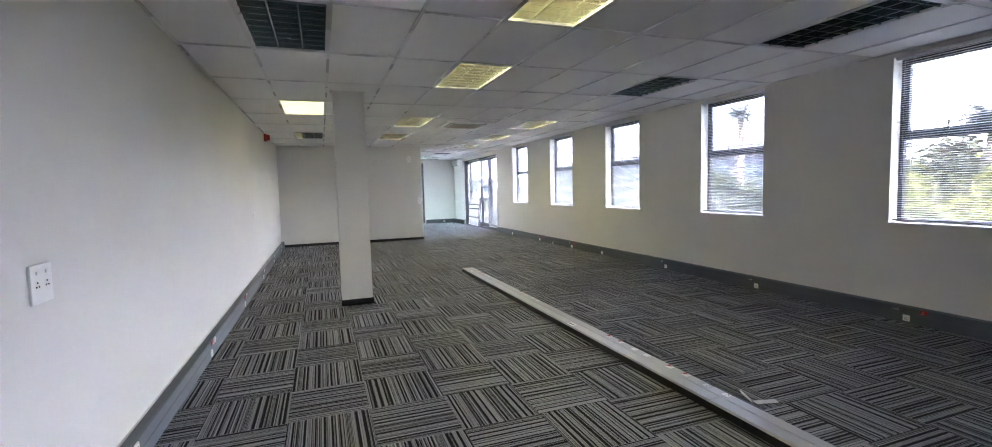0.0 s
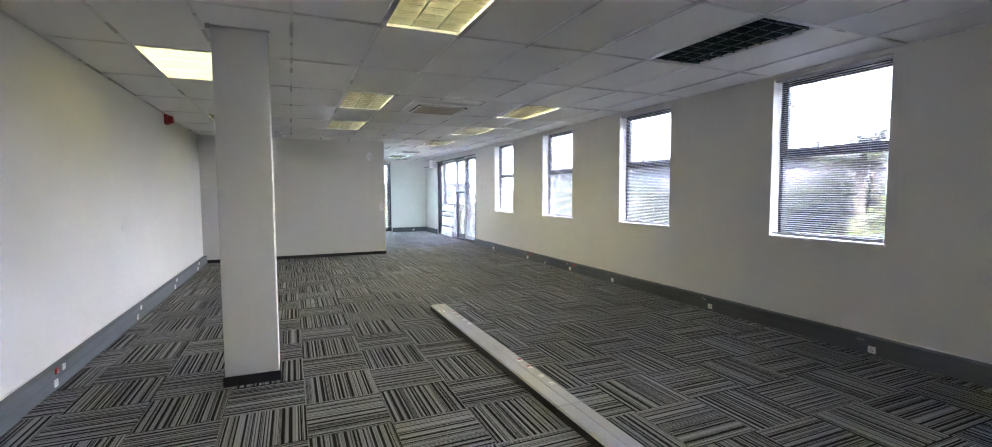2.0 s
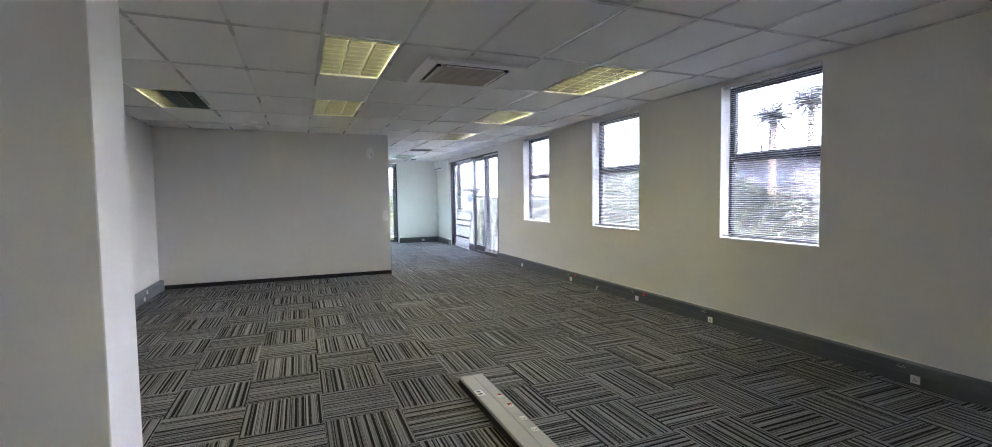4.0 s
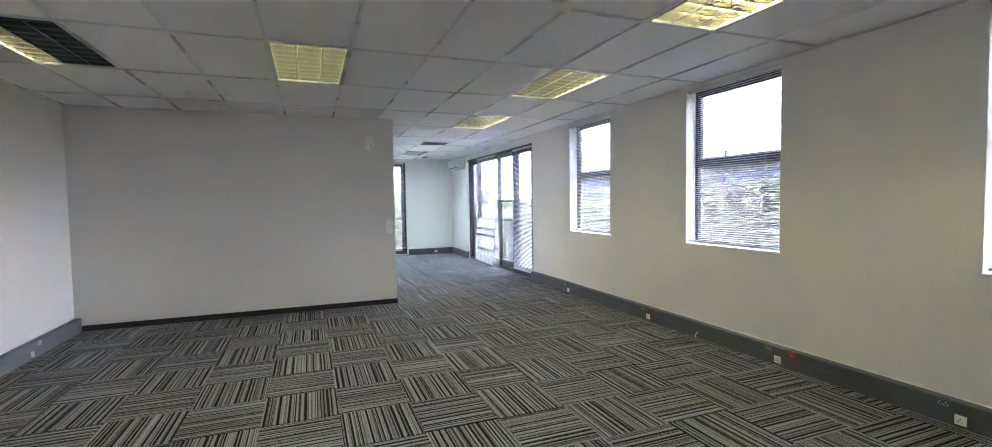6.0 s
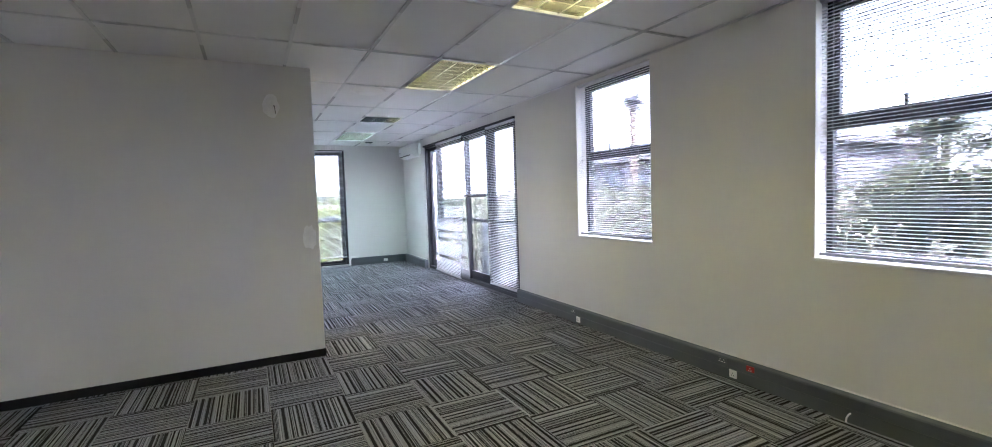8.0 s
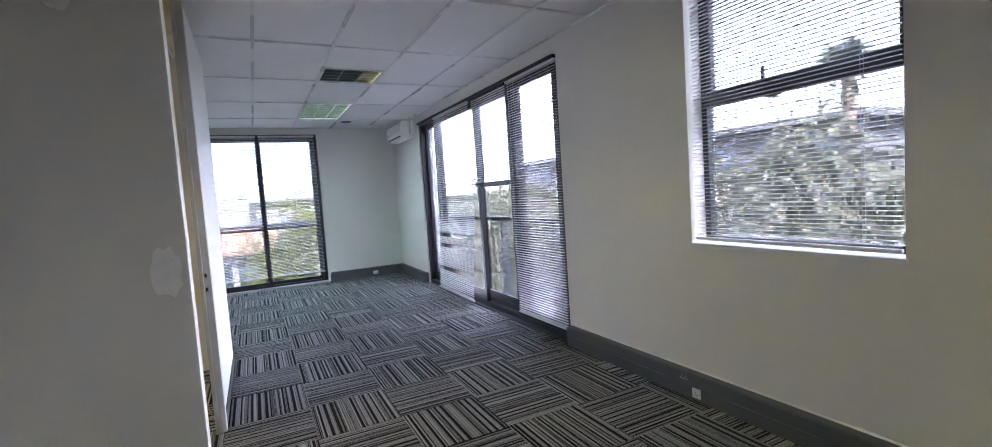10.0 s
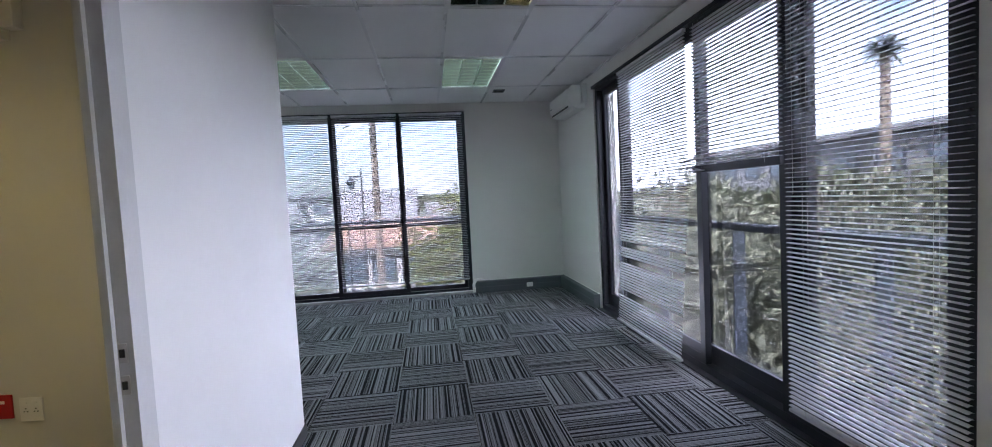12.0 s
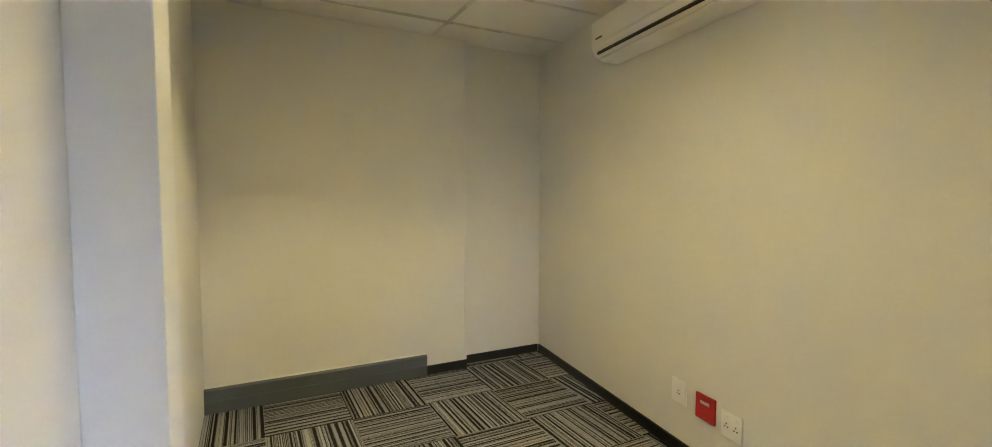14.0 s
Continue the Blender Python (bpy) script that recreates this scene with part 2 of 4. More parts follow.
bm = box(box(B(), SX - 0.036, SY0, 0, SX, SY1, CEIL), SX - 0.26, SY1 - 0.1, 0, SX - 0.036, SY1, CEIL)
structure("wall_office_side", bm, WHITE, "white painted drywall beside the office doorway", "wall")
def oe(x):
    """The skewed end wall of the office: its face at a given x."""
    return 16.42 - 0.135 * x


def slanted(x0, x1, d0, d1, z0, z1):
    bm = B()
    lo = [bm.verts.new((x, oe(x) + d, z0)) for x, d in ((x0, d0), (x1, d0), (x1, d1), (x0, d1))]
    hi = [bm.verts.new((v.co.x, v.co.y, z1)) for v in lo]
    for i in range(4):
        bm.faces.new((lo[i], lo[(i + 1) % 4], hi[(i + 1) % 4], hi[i]))
    bm.faces.new(lo[::-1])
    bm.faces.new(hi)
    bmesh.ops.recalc_face_normals(bm, faces=bm.faces)
    return bm


structure("wall_office_end", slanted(XL, SX - 0.262, 0, 0.1, 0, CEIL), PAINT, "cream drywall at the end of the small office", "wall")
structure("wall_office_back", box(B(), XL, PY + PT, 0, XO, oe(XO) - 0.002, CEIL), PAINT, "cream back wall of the small office", "wall")
structure("wall_office_step", box(B(), XO, PY + PT, 0, XO + 0.09, 15.77, CEIL - 0.002), PAINT, "shallow boxed-out step on the office back wall", "wall")
# added strip draws the step's edge, which the even shading leaves invisible
part("edge_strip", box(B(), XO + 0.0905, 15.756, 0.072, XO + 0.0935, 15.7705, CEIL - 0.01), WHITE, bpy.data.objects["wall_office_step"], "thin white strip added to show the step edge")

# suspended ceiling: grid, tiles and openings for the lamps
GX, GY, CW, CL = 0.14, 4.66, 0.60, 1.204
COL_A, COL_B, COL_C, COL_D = GX - CW, GX + 2 * CW, GX + 6 * CW, GX + 3 * CW
gy = lambda k: GY + CL * k
LAMPS = [(COL_A, -1, "off"), (COL_A, 2, "plain"), (COL_A, 5, "half"),
         (COL_B, -2, "on"), (COL_B, 0, "on"), (COL_B, 3, "on"), (COL_B, 5, "on"),
         (COL_C, -2, "off"), (COL_C, 0, "off"), (COL_C, 3, "on"), (COL_C, 5, "on"), (COL_C, 7, "on"),
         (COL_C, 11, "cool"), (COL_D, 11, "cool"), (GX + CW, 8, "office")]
HALF_LAMP = (COL_C, 16.16, 16.74)
CASS = (2.20, 8.50, 0.92)                 # cassette unit: corner and size
holes = {(round((x - GX) / CW), k) for x, k, s in LAMPS}
bm = B()
top = CEIL + 0.012
rng = random.Random(4)
for i in range(-2, 9):
    for k in range(-8, 14):
        if (i, k) in holes:
            continue
        x0, x1 = max(GX + CW * i, XL), min(GX + CW * (i + 1), XR)
        y0, y1 = max(gy(k), Y0), min(gy(k + 1), YF)
        if x1 - x0 < 0.03 or y1 - y0 < 0.03:
            continue
        spans = [(y0, y1)]
        if i == 6 and y0 < HALF_LAMP[1] < y1:
            spans = [(y0, HALF_LAMP[1]), (HALF_LAMP[2], y1)]
            spans = [s for s in spans if s[1] - s[0] > 0.02]
        for a, b in spans:
            dz = rng.uniform(-0.002, 0.003)
            box(bm, x0 + 0.008, a + 0.008, CEIL + 0.003 + dz, x1 - 0.008, b - 0.008, CEIL + 0.016)
structure("ceiling", bm, TILE, "suspended ceiling of off-white mineral tiles", "ceiling")
bm = B()
for i in range(-1, 9):
    x = GX + CW * i
    box(bm, x - 0.012, Y0, CEIL - 0.006, x + 0.012, YF, CEIL + 0.02)
for k in range(-7, 13):
    y = gy(k)
    for i in range(-2, 9):
        x0, x1 = max(GX + CW * i + 0.012, XL), min(GX + CW * (i + 1) - 0.012, XR)
        if x1 > x0:
            box(bm, x0, y - 0.012, CEIL - 0.005, x1, y + 0.012, CEIL + 0.02)
for x0, x1 in ((XL, XL + 0.022), (XR - 0.022, XR)):
    box(bm, x0, Y0, CEIL - 0.006, x1, YF, CEIL + 0.02)
structure("ceiling_trim", bm, TBAR, "white metal tee bars of the ceiling grid", "ceiling grid")
structure("roof_slab", box(B(), XL - WALL, Y0 - 0.2, CEIL + 0.3, XR + WALL + 0.25, YF + 0.3, CEIL + 0.5), CONC, "concrete roof slab", "roof")
bm = B()
box(bm, XL, Y0, CEIL + 0.16, XR, YF, CEIL + 0.19)
structure("ceiling_backing", bm, CONC, "underside above the ceiling tiles", "ceiling")


# trunking and skirting
def trunking(name, axis, fixed, a, b, side, h=0.163, d=0.065):
    """Grey skirting trunking with a lipped top; side: +1 when it stands out towards the positive axis."""
    s = side
    pts = [(fixed, 0), (fixed + s * d, 0), (fixed + s * d, h * 0.48), (fixed + s * (d - 0.004), h * 0.50), (fixed + s * d, h * 0.52),
           (fixed + s * d, h - 0.012), (fixed + s * (d - 0.008), h - 0.004), (fixed + s * 0.012, h), (fixed, h)]
    t = structure(name, prism(B(), pts, axis, a, b), TRUNK, "dark grey metal skirting trunking along the wall", "trunking")
    # pale strip that paints the light caught along the top edge
    lip = [(fixed, h + 0.0004), (fixed + s * 0.010, h + 0.0004), (fixed + s * 0.006, h + 0.006), (fixed, h + 0.007)]
    part("lip_highlight", prism(B(), lip, axis, a, b), PAINT, t, "thin pale strip for the light along the lip")
    return t


trunking("baseboard_west", "y", XL, Y0, PY, 1)
trunking("baseboard_east_1", "y", XR, Y0, SD0 - 0.03, -1)
trunking("baseboard_east_2", "y", XR, SD1 + 0.03, YF, -1)
trunking("baseboard_north", "x", YF, FW1 + 0.02, XR - 0.065, -1)
trunking("baseboard_office", "y", XO + 0.09, PY + PT, 15.42, 1, 0.165, 0.03)


def skirting(name, x0, y0, x1, y1, h=0.075):
    structure(name, box(B(), x0, y0, 0, x1, y1, h, 0.003), BLACK, "thin black skirting board", "skirting")


skirting("baseboard_partition", XL + 0.07, PY - 0.014, PX + 0.012, PY, 0.07)
skirting("baseboard_side", SX, SY0 + 0.08, SX + 0.012, SY1 + 0.012, 0.07)
structure("baseboard_office_end", slanted(XO + 0.015, SX - 0.262, -0.014, 0, 0, 0.07), BLACK, "thin black skirting board", "skirting")
skirting("baseboard_office_recess", XO, 15.771, XO + 0.014, oe(XO) - 0.018, 0.07)
skirting("baseboard_office_step", XO + 0.09, 15.425, XO + 0.104, 15.77, 0.07)

# the free-standing column and the one inside the office
CX0, CX1, CY0, CY1 = 0.205, 0.575, 6.31, 6.61
col = structure("column", box(B(), CX0, CY0, 0, CX1, CY1, CEIL, 0.006), PAINT, "square cream painted column with a black base", "column")
bm = B()
for x0, y0, x1, y1 in ((CX0 - 0.013, CY0 - 0.013, CX1 + 0.013, CY0), (CX0 - 0.013, CY1, CX1 + 0.013, CY1 + 0.013), (CX0 - 0.013, CY0, CX0, CY1), (CX1, CY0, CX1 + 0.013, CY1)):
    box(bm, x0, y0, 0, x1, y1, 0.075)
part("base_strip", bm, BLACK, col, "black base strip")
bm = B()
box(bm, CX0 - 0.03, CY0 - 0.03, CEIL - 0.035, CX0 - 0.001, CY0 - 0.001, CEIL)
box(bm, CX0 - 0.02, CY0 - 0.02, CEIL - 0.012, CX1 + 0.02, CY0 - 0.001, CEIL - 0.0045)
part("edge_trim", bm, TBAR, col, "white metal edge trim")
structure("pilaster", box(B(), 1.49, PY + PT, 0, 1.70, PY + PT + 0.135, CEIL - 0.001, 0.004), WHITE, "narrow white boxed pilaster against the office partition", "column")

# office door lining
frame_ob = structure("door_1", box(B(), SX - 0.046, SY0 - 0.014, 0, SX + 0.012, SY0 + 0.001, CEIL - 0.004), STEEL, "grey pressed steel door frame with empty strike plates", "door frame")
bm = B()
box(bm, SX + 0.0005, SY0 + 0.001, 0, SX + 0.012, SY0 + 0.06, CEIL - 0.005)
box(bm, SX - 0.046, SY0 + 0.001, 0, SX - 0.0365, SY0 + 0.06, CEIL - 0.005)
part("architrave", bm, STEEL, frame_ob)
part("stop", box(B(), SX - 0.046, SY0 - 0.030, 0, SX - 0.026, SY0 - 0.0142, CEIL - 0.006), STEEL, frame_ob)
for z in (0.875, 0.96):
    part("strike_plate", box(B(), SX - 0.024, SY0 - 0.0175, z, SX - 0.002, SY0 - 0.0142, z + 0.05, 0.001), ALU, frame_ob, "bright metal strike plate")
    part("strike_hole", box(B(), SX - 0.020, SY0 - 0.0195, z + 0.014, SX - 0.007, SY0 - 0.0178, z + 0.036), DARKP, frame_ob, "dark latch hole")
part("wall_edge", box(B(), PX, PY + 0.001, 0.071, PX + 0.004, PY + PT - 0.001, CEIL - 0.01), WHITE, bpy.data.objects["wall_partition"], "white painted wall end")


# ---------------------------------------------------------------- glazing
def ring(bm, y0, z0, y1, z1, w, x0, x1):
    """A rectangular frame in the y-z plane, between x0 and x1."""
    box(bm, x0, y0, z0, x1, y0 + w, z1)
    box(bm, x0, y1 - w, z0, x1, y1, z1)
    box(bm, x0, y0 + w, z0, x1, y1 - w, z0 + w)
    box(bm, x0, y0 + w, z1 - w, x1, y1 - w, z1)
    return bm


def pane(name, bm, parent):
    ob = part(name, bm, GLASS, parent)
    ob.visible_shadow = False
    return ob


def window(n, y0, y1):
    x = XR + 0.13
    w = structure("window_%d" % n, ring(B(), y0 + 0.001, WZ0 + 0.001, y1 - 0.001, WZ1 - 0.001, 0.038, x, x + 0.05), DARKALU,
                  "dark aluminium window with a top-hung upper sash", "window")
    part("transom", box(B(), x - 0.004, y0 + 0.04, WZT - 0.03, x + 0.054, y1 - 0.04, WZT + 0.03, 0.003), DARKALU, w)
    sash = part("sash", ring(B(), y0 + 0.041, WZT + 0.031, y1 - 0.041, WZ1 - 0.041, 0.03, x + 0.006, x + 0.046), DARKALU, w)
    stay = box(B(), x - 0.03, (y0 + y1) / 2 + 0.12, WZT + 0.035, x - 0.012, (y0 + y1) / 2 + 0.135, WZT + 0.12, 0.003)
    box(stay, x - 0.015, (y0 + y1) / 2 + 0.10, WZT + 0.033, x + 0.004, (y0 + y1) / 2 + 0.16, WZT + 0.05)
    part("stay", stay, DARKP, sash, "dark window stay")
    pane("pane", box(B(), x + 0.022, y0 + 0.07, WZT + 0.06, x + 0.026, y1 - 0.07, WZ1 - 0.07), w)
    pane("pane", box(B(), x + 0.022, y0 + 0.038, WZ0 + 0.038, x + 0.026, y1 - 0.038, WZT - 0.03), w)
    part("window_sill", box(B(), XR - 0.010, y0 - 0.010, WZ0 - 0.016, XR + 0.128, y1 + 0.012, WZ0 + 0.004, 0.004), WHITE, w, "white painted sill")
    return w


for n, (a, b) in enumerate(WINDOWS, 1):
    window(n, a, b)


# venetian blinds; built facing along x, slats run along y
def slat_mesh(name, length, depth=0.025):
    bm = B()
    pts = []
    for i in range(5):
        u = (i / 4 - 0.5) * depth
        pts.append((u, 0.0030 * (1 - (2 * u / depth) ** 2)))
    prof = pts + [(u, z - 0.0007) for u, z in reversed(pts)]
    prism(bm, prof, "y", -length / 2, length / 2)
    return mesh_of(name, bm, SLAT)


def blind(at, length, height, tilt, label, pitch=0.0215, turn=0, sag=None, tail=True, rail_mat=SLAT, rail_h=0.009, missing=()):
    """Venetian blind hung from its head at `at`."""
    bl = thing("venetian_blind", at, label, "blind", "venetian blinds")
    bl.rotation_euler = (0, 0, radians(turn))
    part("head_rail", box(B(), -0.014, -length / 2, -0.026, 0.014, length / 2, 0, 0.002), rail_mat, bl)
    me = slat_mesh("slat", length - 0.01)
    n = int((height - 0.05) / pitch)
    r = random.Random(int(at[1] * 100))
    for k in range(n):
        if k in missing:
            continue
        z = -0.036 - k * pitch
        s = new("slat", me)
        s.parent = bl
        dx = dz = ry = 0.0
        if sag:
            dx, dz, ry = sag(k / n)
        s.location = (dx, r.uniform(-0.002, 0.002), z + dz)
        s.rotation_euler = (radians(r.uniform(-0.12, 0.12) + ry), radians((tilt(k / n) if callable(tilt) else tilt) + r.uniform(-3, 3)), 0)
    zb = -0.036 - n * pitch
    dx, dz, ry = sag(1.0) if sag else (0, 0, 0)
    rail = part("bottom_rail", box(B(), -0.012, -length / 2 + 0.005, -rail_h, 0.012, length / 2 - 0.005, rail_h, 0.003), rail_mat, bl)
    rail.location, rail.rotation_euler = (dx, 0, zb + dz), (radians(ry), 0, 0)
    for y in (-length * 0.36, length * 0.36):
        part("ladder_cord", tube(tube(B(), (-0.0135, y, -0.02), (-0.0135 + dx, y, zb + dz), 0.0009, seg=4), (0.0135, y, -0.02), (0.0135 + dx, y, zb + dz), 0.0009, seg=4), CORD, bl)
    if tail:
        part("pull_cord", tube(B(), (-0.022, length * 0.42, -0.02), (-0.022, length * 0.42, -min(height * 0.75, 1.2)), 0.0014, seg=5), CORD, bl)
    return bl


for a, b in WINDOWS:
    blind((XR + 0.026, (a + b) / 2, WZ1 - 0.004), b - a - 0.03, WZ1 - WZ0 - 0.012, -3, "white aluminium venetian blind lowered with its slats open")


# sliding door in the east wall
def sliding_door():
    x = XR + 0.02
    d = structure("door_2", ring(B(), SD0 + 0.001, 0.002, SD1 - 0.001, SDT - 0.001, 0.055, x, x + 0.12), DARKALU, "wide charcoal aluminium sliding door to a balcony", "sliding door")
    for y0, y1, off in ((SD0 + 0.056, 15.74, 0.005), (15.60, 16.62, 0.062), (16.50, 17.95, 0.005), (17.88, SD1 - 0.056, 0.062)):
        leaf = part("leaf", ring(B(), y0, 0.058, y1, SDT - 0.057, 0.062, x + off, x + off + 0.045), DARKALU, d)
        box_b = box(B(), x + off + 0.002, y0 + 0.0625, 0.1205, x + off + 0.043, y1 - 0.0625, 0.19)
        part("kick_rail", box_b, DARKALU, leaf)
        pane("pane", box(B(), x + off + 0.02, y0 + 0.062, 0.19, x + off + 0.024, y1 - 0.062, SDT - 0.119), leaf)
    part("door_handle", box(B(), x + 0.030, 16.555, 0.86, x + 0.0615, 16.585, 1.12, 0.006), DARKP, d, "black pull handle")
    part("track", box(B(), XR - 0.03, SD0, -0.004, XR + 0.019, SD1, 0.006), DARKALU, d)
    part("head_trim", box(B(), XR - 0.028, SD0 + 0.01, SDT - 0.03, XR + 0.018, SD1 - 0.01, SDT + 0.0), DARKALU, d)


sliding_door()
blind((XR - 0.010, 15.205, SDT - 0.033), 0.88, 2.40, -6, "white venetian blind lowered to the floor over the sliding door", 0.0245, tail=True)
blind((XR - 0.010, 16.10, SDT - 0.033), 0.86, 1.05, 8, "white venetian blind pulled half up with a bent corner", 0.0245, rail_mat=DARKALU, rail_h=0.024)
blind((XR - 0.012, 17.22, SDT - 0.033), 1.22, 2.42, lambda u: 10 + 55 * min(1, max(0, (u - 0.55) / 0.12)), "white venetian blind hanging loose and bulging into the room", 0.0245, missing=(65, 66, 71, 72, 84, 85),
      sag=lambda u: (-0.16 * max(0, u - 0.42) ** 1.15, -0.02 * u, 2.0 * max(0, u - 0.6)))

# crumpled slats beside the half-raised blind
tang = thing("broken_slats", (XR - 0.045, 16.47, 1.50), "bunch of bent blind slats sticking out at the cord", "blind slats")
for k in range(6):
    s = part("slat", box(B(), -0.012, -0.09, -0.0006, 0.012, 0.09, 0.0006), SLAT, tang)
    s.location, s.rotation_euler = (0, 0.01 * k - 0.02, 0.016 * k - 0.05), (radians(14 * math.sin(k * 2.1)), radians(8 * k - 18), radians(5 * k))


# window in the north wall, same section turned a quarter
def far_window():
    y = YF + 0.05
    d = structure("window_6", B_frame(FW0 + 0.001, 0.002, FW1 - 0.001, FWT - 0.001, 0.06, y, y + 0.11), DARKALU, "wide charcoal aluminium sliding window down to the floor", "window")
    for x0, x1, off in ((FW0 + 0.061, 2.33, 0.055), (2.25, 3.22, 0.005), (3.14, FW1 - 0.061, 0.055)):
        leaf = part("leaf", B_frame(x0, 0.062, x1, FWT - 0.062, 0.055, y + off, y + off + 0.042), DARKALU, d)
        part("glazing_bar", box(B(), x0 + 0.0555, y + off + 0.008, 0.985, x1 - 0.0555, y + off + 0.034, 1.025), DARKALU, leaf)
        pane("pane", box(B(), x0 + 0.055, y + off + 0.018, 0.117, x1 - 0.055, y + off + 0.022, FWT - 0.117), leaf)
    part("window_sill", box(B(), FW0, YF - 0.03, 0.0, FW1, YF + 0.049, 0.03, 0.003), ALU, d, "worn aluminium threshold")


def B_frame(x0, z0, x1, z1, w, y0, y1):
    bm = B()
    box(bm, x0, y0, z0, x0 + w, y1, z1)
    box(bm, x1 - w, y0, z0, x1, y1, z1)
    box(bm, x0 + w, y0, z0, x1 - w, y1, z0 + w)
    box(bm, x0 + w, y0, z1 - w, x1 - w, y1, z1)
    return bm


far_window()
for x0, x1, tilt in ((FW0 + 0.05, 2.26, 32), (2.30, 3.16, 5), (3.20, FW1 - 0.04, 5)):
    blind(((x0 + x1) / 2, YF + 0.022, FWT - 0.02), x1 - x0, 2.36, tilt, "white venetian blind lowered over the far window with open slats", 0.0245, turn=90)


# ---------------------------------------------------------------- lamps
def lamp(x0, y0, y1, state):
    """Recessed louvre troffer set into one ceiling cell; state: on, off, half, plain or cool."""
    w, l = CW - 0.03, y1 - y0 - 0.03
    names = {"on": "recessed fluorescent louvre lamp glowing warm yellow", "off": "recessed fluorescent louvre lamp that is switched off",
             "half": "recessed louvre lamp with only some tubes glowing yellow", "plain": "recessed lamp with a glowing yellow prismatic diffuser",
             "cool": "recessed louvre lamp glowing greenish white",
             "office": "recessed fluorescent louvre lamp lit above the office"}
    t = thing("ceiling_lamp", (x0 + CW / 2, (y0 + y1) / 2, CEIL - 0.006), names[state], "ceiling lamp", "recessed ceiling lamps")
    hw, hl = w / 2, l / 2
    bm = B()
    for a in ((-hw - 0.014, -hl - 0.014, hw + 0.014, -hl + 0.012), (-hw - 0.014, hl - 0.012, hw + 0.014, hl + 0.014),
              (-hw - 0.014, -hl + 0.012, -hw + 0.012, hl - 0.012), (hw - 0.012, -hl + 0.012, hw + 0.014, hl - 0.012)):
        box(bm, a[0], a[1], 0, a[2], a[3], 0.02)
    part("frame", bm, TBAR, t)
    bm = B()
    box(bm, -hw, -hl, 0.125, hw, hl, 0.135)
    box(bm, -hw, -hl, 0.02, -hw + 0.004, hl, 0.125)
    box(bm, hw - 0.004, -hl, 0.02, hw, hl, 0.125)
    box(bm, -hw + 0.004, -hl, 0.02, hw - 0.004, -hl + 0.004, 0.125)
    box(bm, -hw + 0.004, hl - 0.004, 0.02, hw - 0.004, hl, 0.125)
    shine = DARKLOUVRE if state in ("off", "half") else LOUVRE
    part("housing", bm, shine, t)
    lit = {"on": (1, 1, 1), "cool": (1, 1, 1), "office": (1, 1, 1), "plain": (1, 1, 1), "off": (0, 0, 0), "half": (1, 0, 0)}[state]
    if l < 0.7:
        lit = (0, 0, 1)
    for k, u in enumerate((-0.33, 0, 0.33)):
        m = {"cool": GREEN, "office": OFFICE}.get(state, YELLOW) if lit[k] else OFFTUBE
        part("tube", tube(B(), (u * w, -hl + 0.03, 0.085), (u * w, hl - 0.03, 0.085), 0.014, seg=10), m, t, "" if lit[k] else "dead grey tube")
    if state == "plain":
        for k in range(3):
            c = (k - 1) * l / 3
            part("diffuser", box(B(), -hw + 0.013, c - l / 6 + 0.004, 0.008, hw - 0.013, c + l / 6 - 0.004, 0.016), DIFFUSE, t, "yellowed plastic diffuser panel")
        return
    for u in (-1 / 6, 1 / 6):
        part("louvre_spine", box(B(), u * w - 0.006, -hl + 0.012, 0.010, u * w + 0.006, hl - 0.012, 0.064), LOUVRE if any(lit) and state != "half" else shine, t)
    n = 9 if l > 0.7 else 5
    cw = w / 3 - 0.016
    profile = [(-0.003, 0.004), (0.003, 0.004), (0.006, 0.03), (0.013, 0.062), (-0.013, 0.062), (-0.006, 0.03)]
    for c in range(3):
        face = LOUVRE if lit[c] else DARKLOUVRE
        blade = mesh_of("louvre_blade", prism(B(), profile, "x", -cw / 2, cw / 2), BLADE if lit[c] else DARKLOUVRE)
        # curved reflector over the tube
        arc = [(math.cos(radians(q)) * cw / 2, 0.075 + math.sin(radians(q)) * 0.045) for q in range(0, 181, 20)]
        shell = arc + [(u * 0.98, v - 0.002) for u, v in reversed(arc)]
        refl = part("reflector", prism(B(), shell, "y", -hl + 0.014, hl - 0.014), face, t)
        refl.location.x = (c - 1) * w / 3
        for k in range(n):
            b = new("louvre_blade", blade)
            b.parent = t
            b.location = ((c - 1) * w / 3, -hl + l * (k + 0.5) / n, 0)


DIFFUSE = glow("yellowed diffuser", (0.95, 0.90, 0.32), 0.0075)
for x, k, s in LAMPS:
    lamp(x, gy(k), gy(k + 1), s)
lamp(HALF_LAMP[0], HALF_LAMP[1], HALF_LAMP[2], "half")


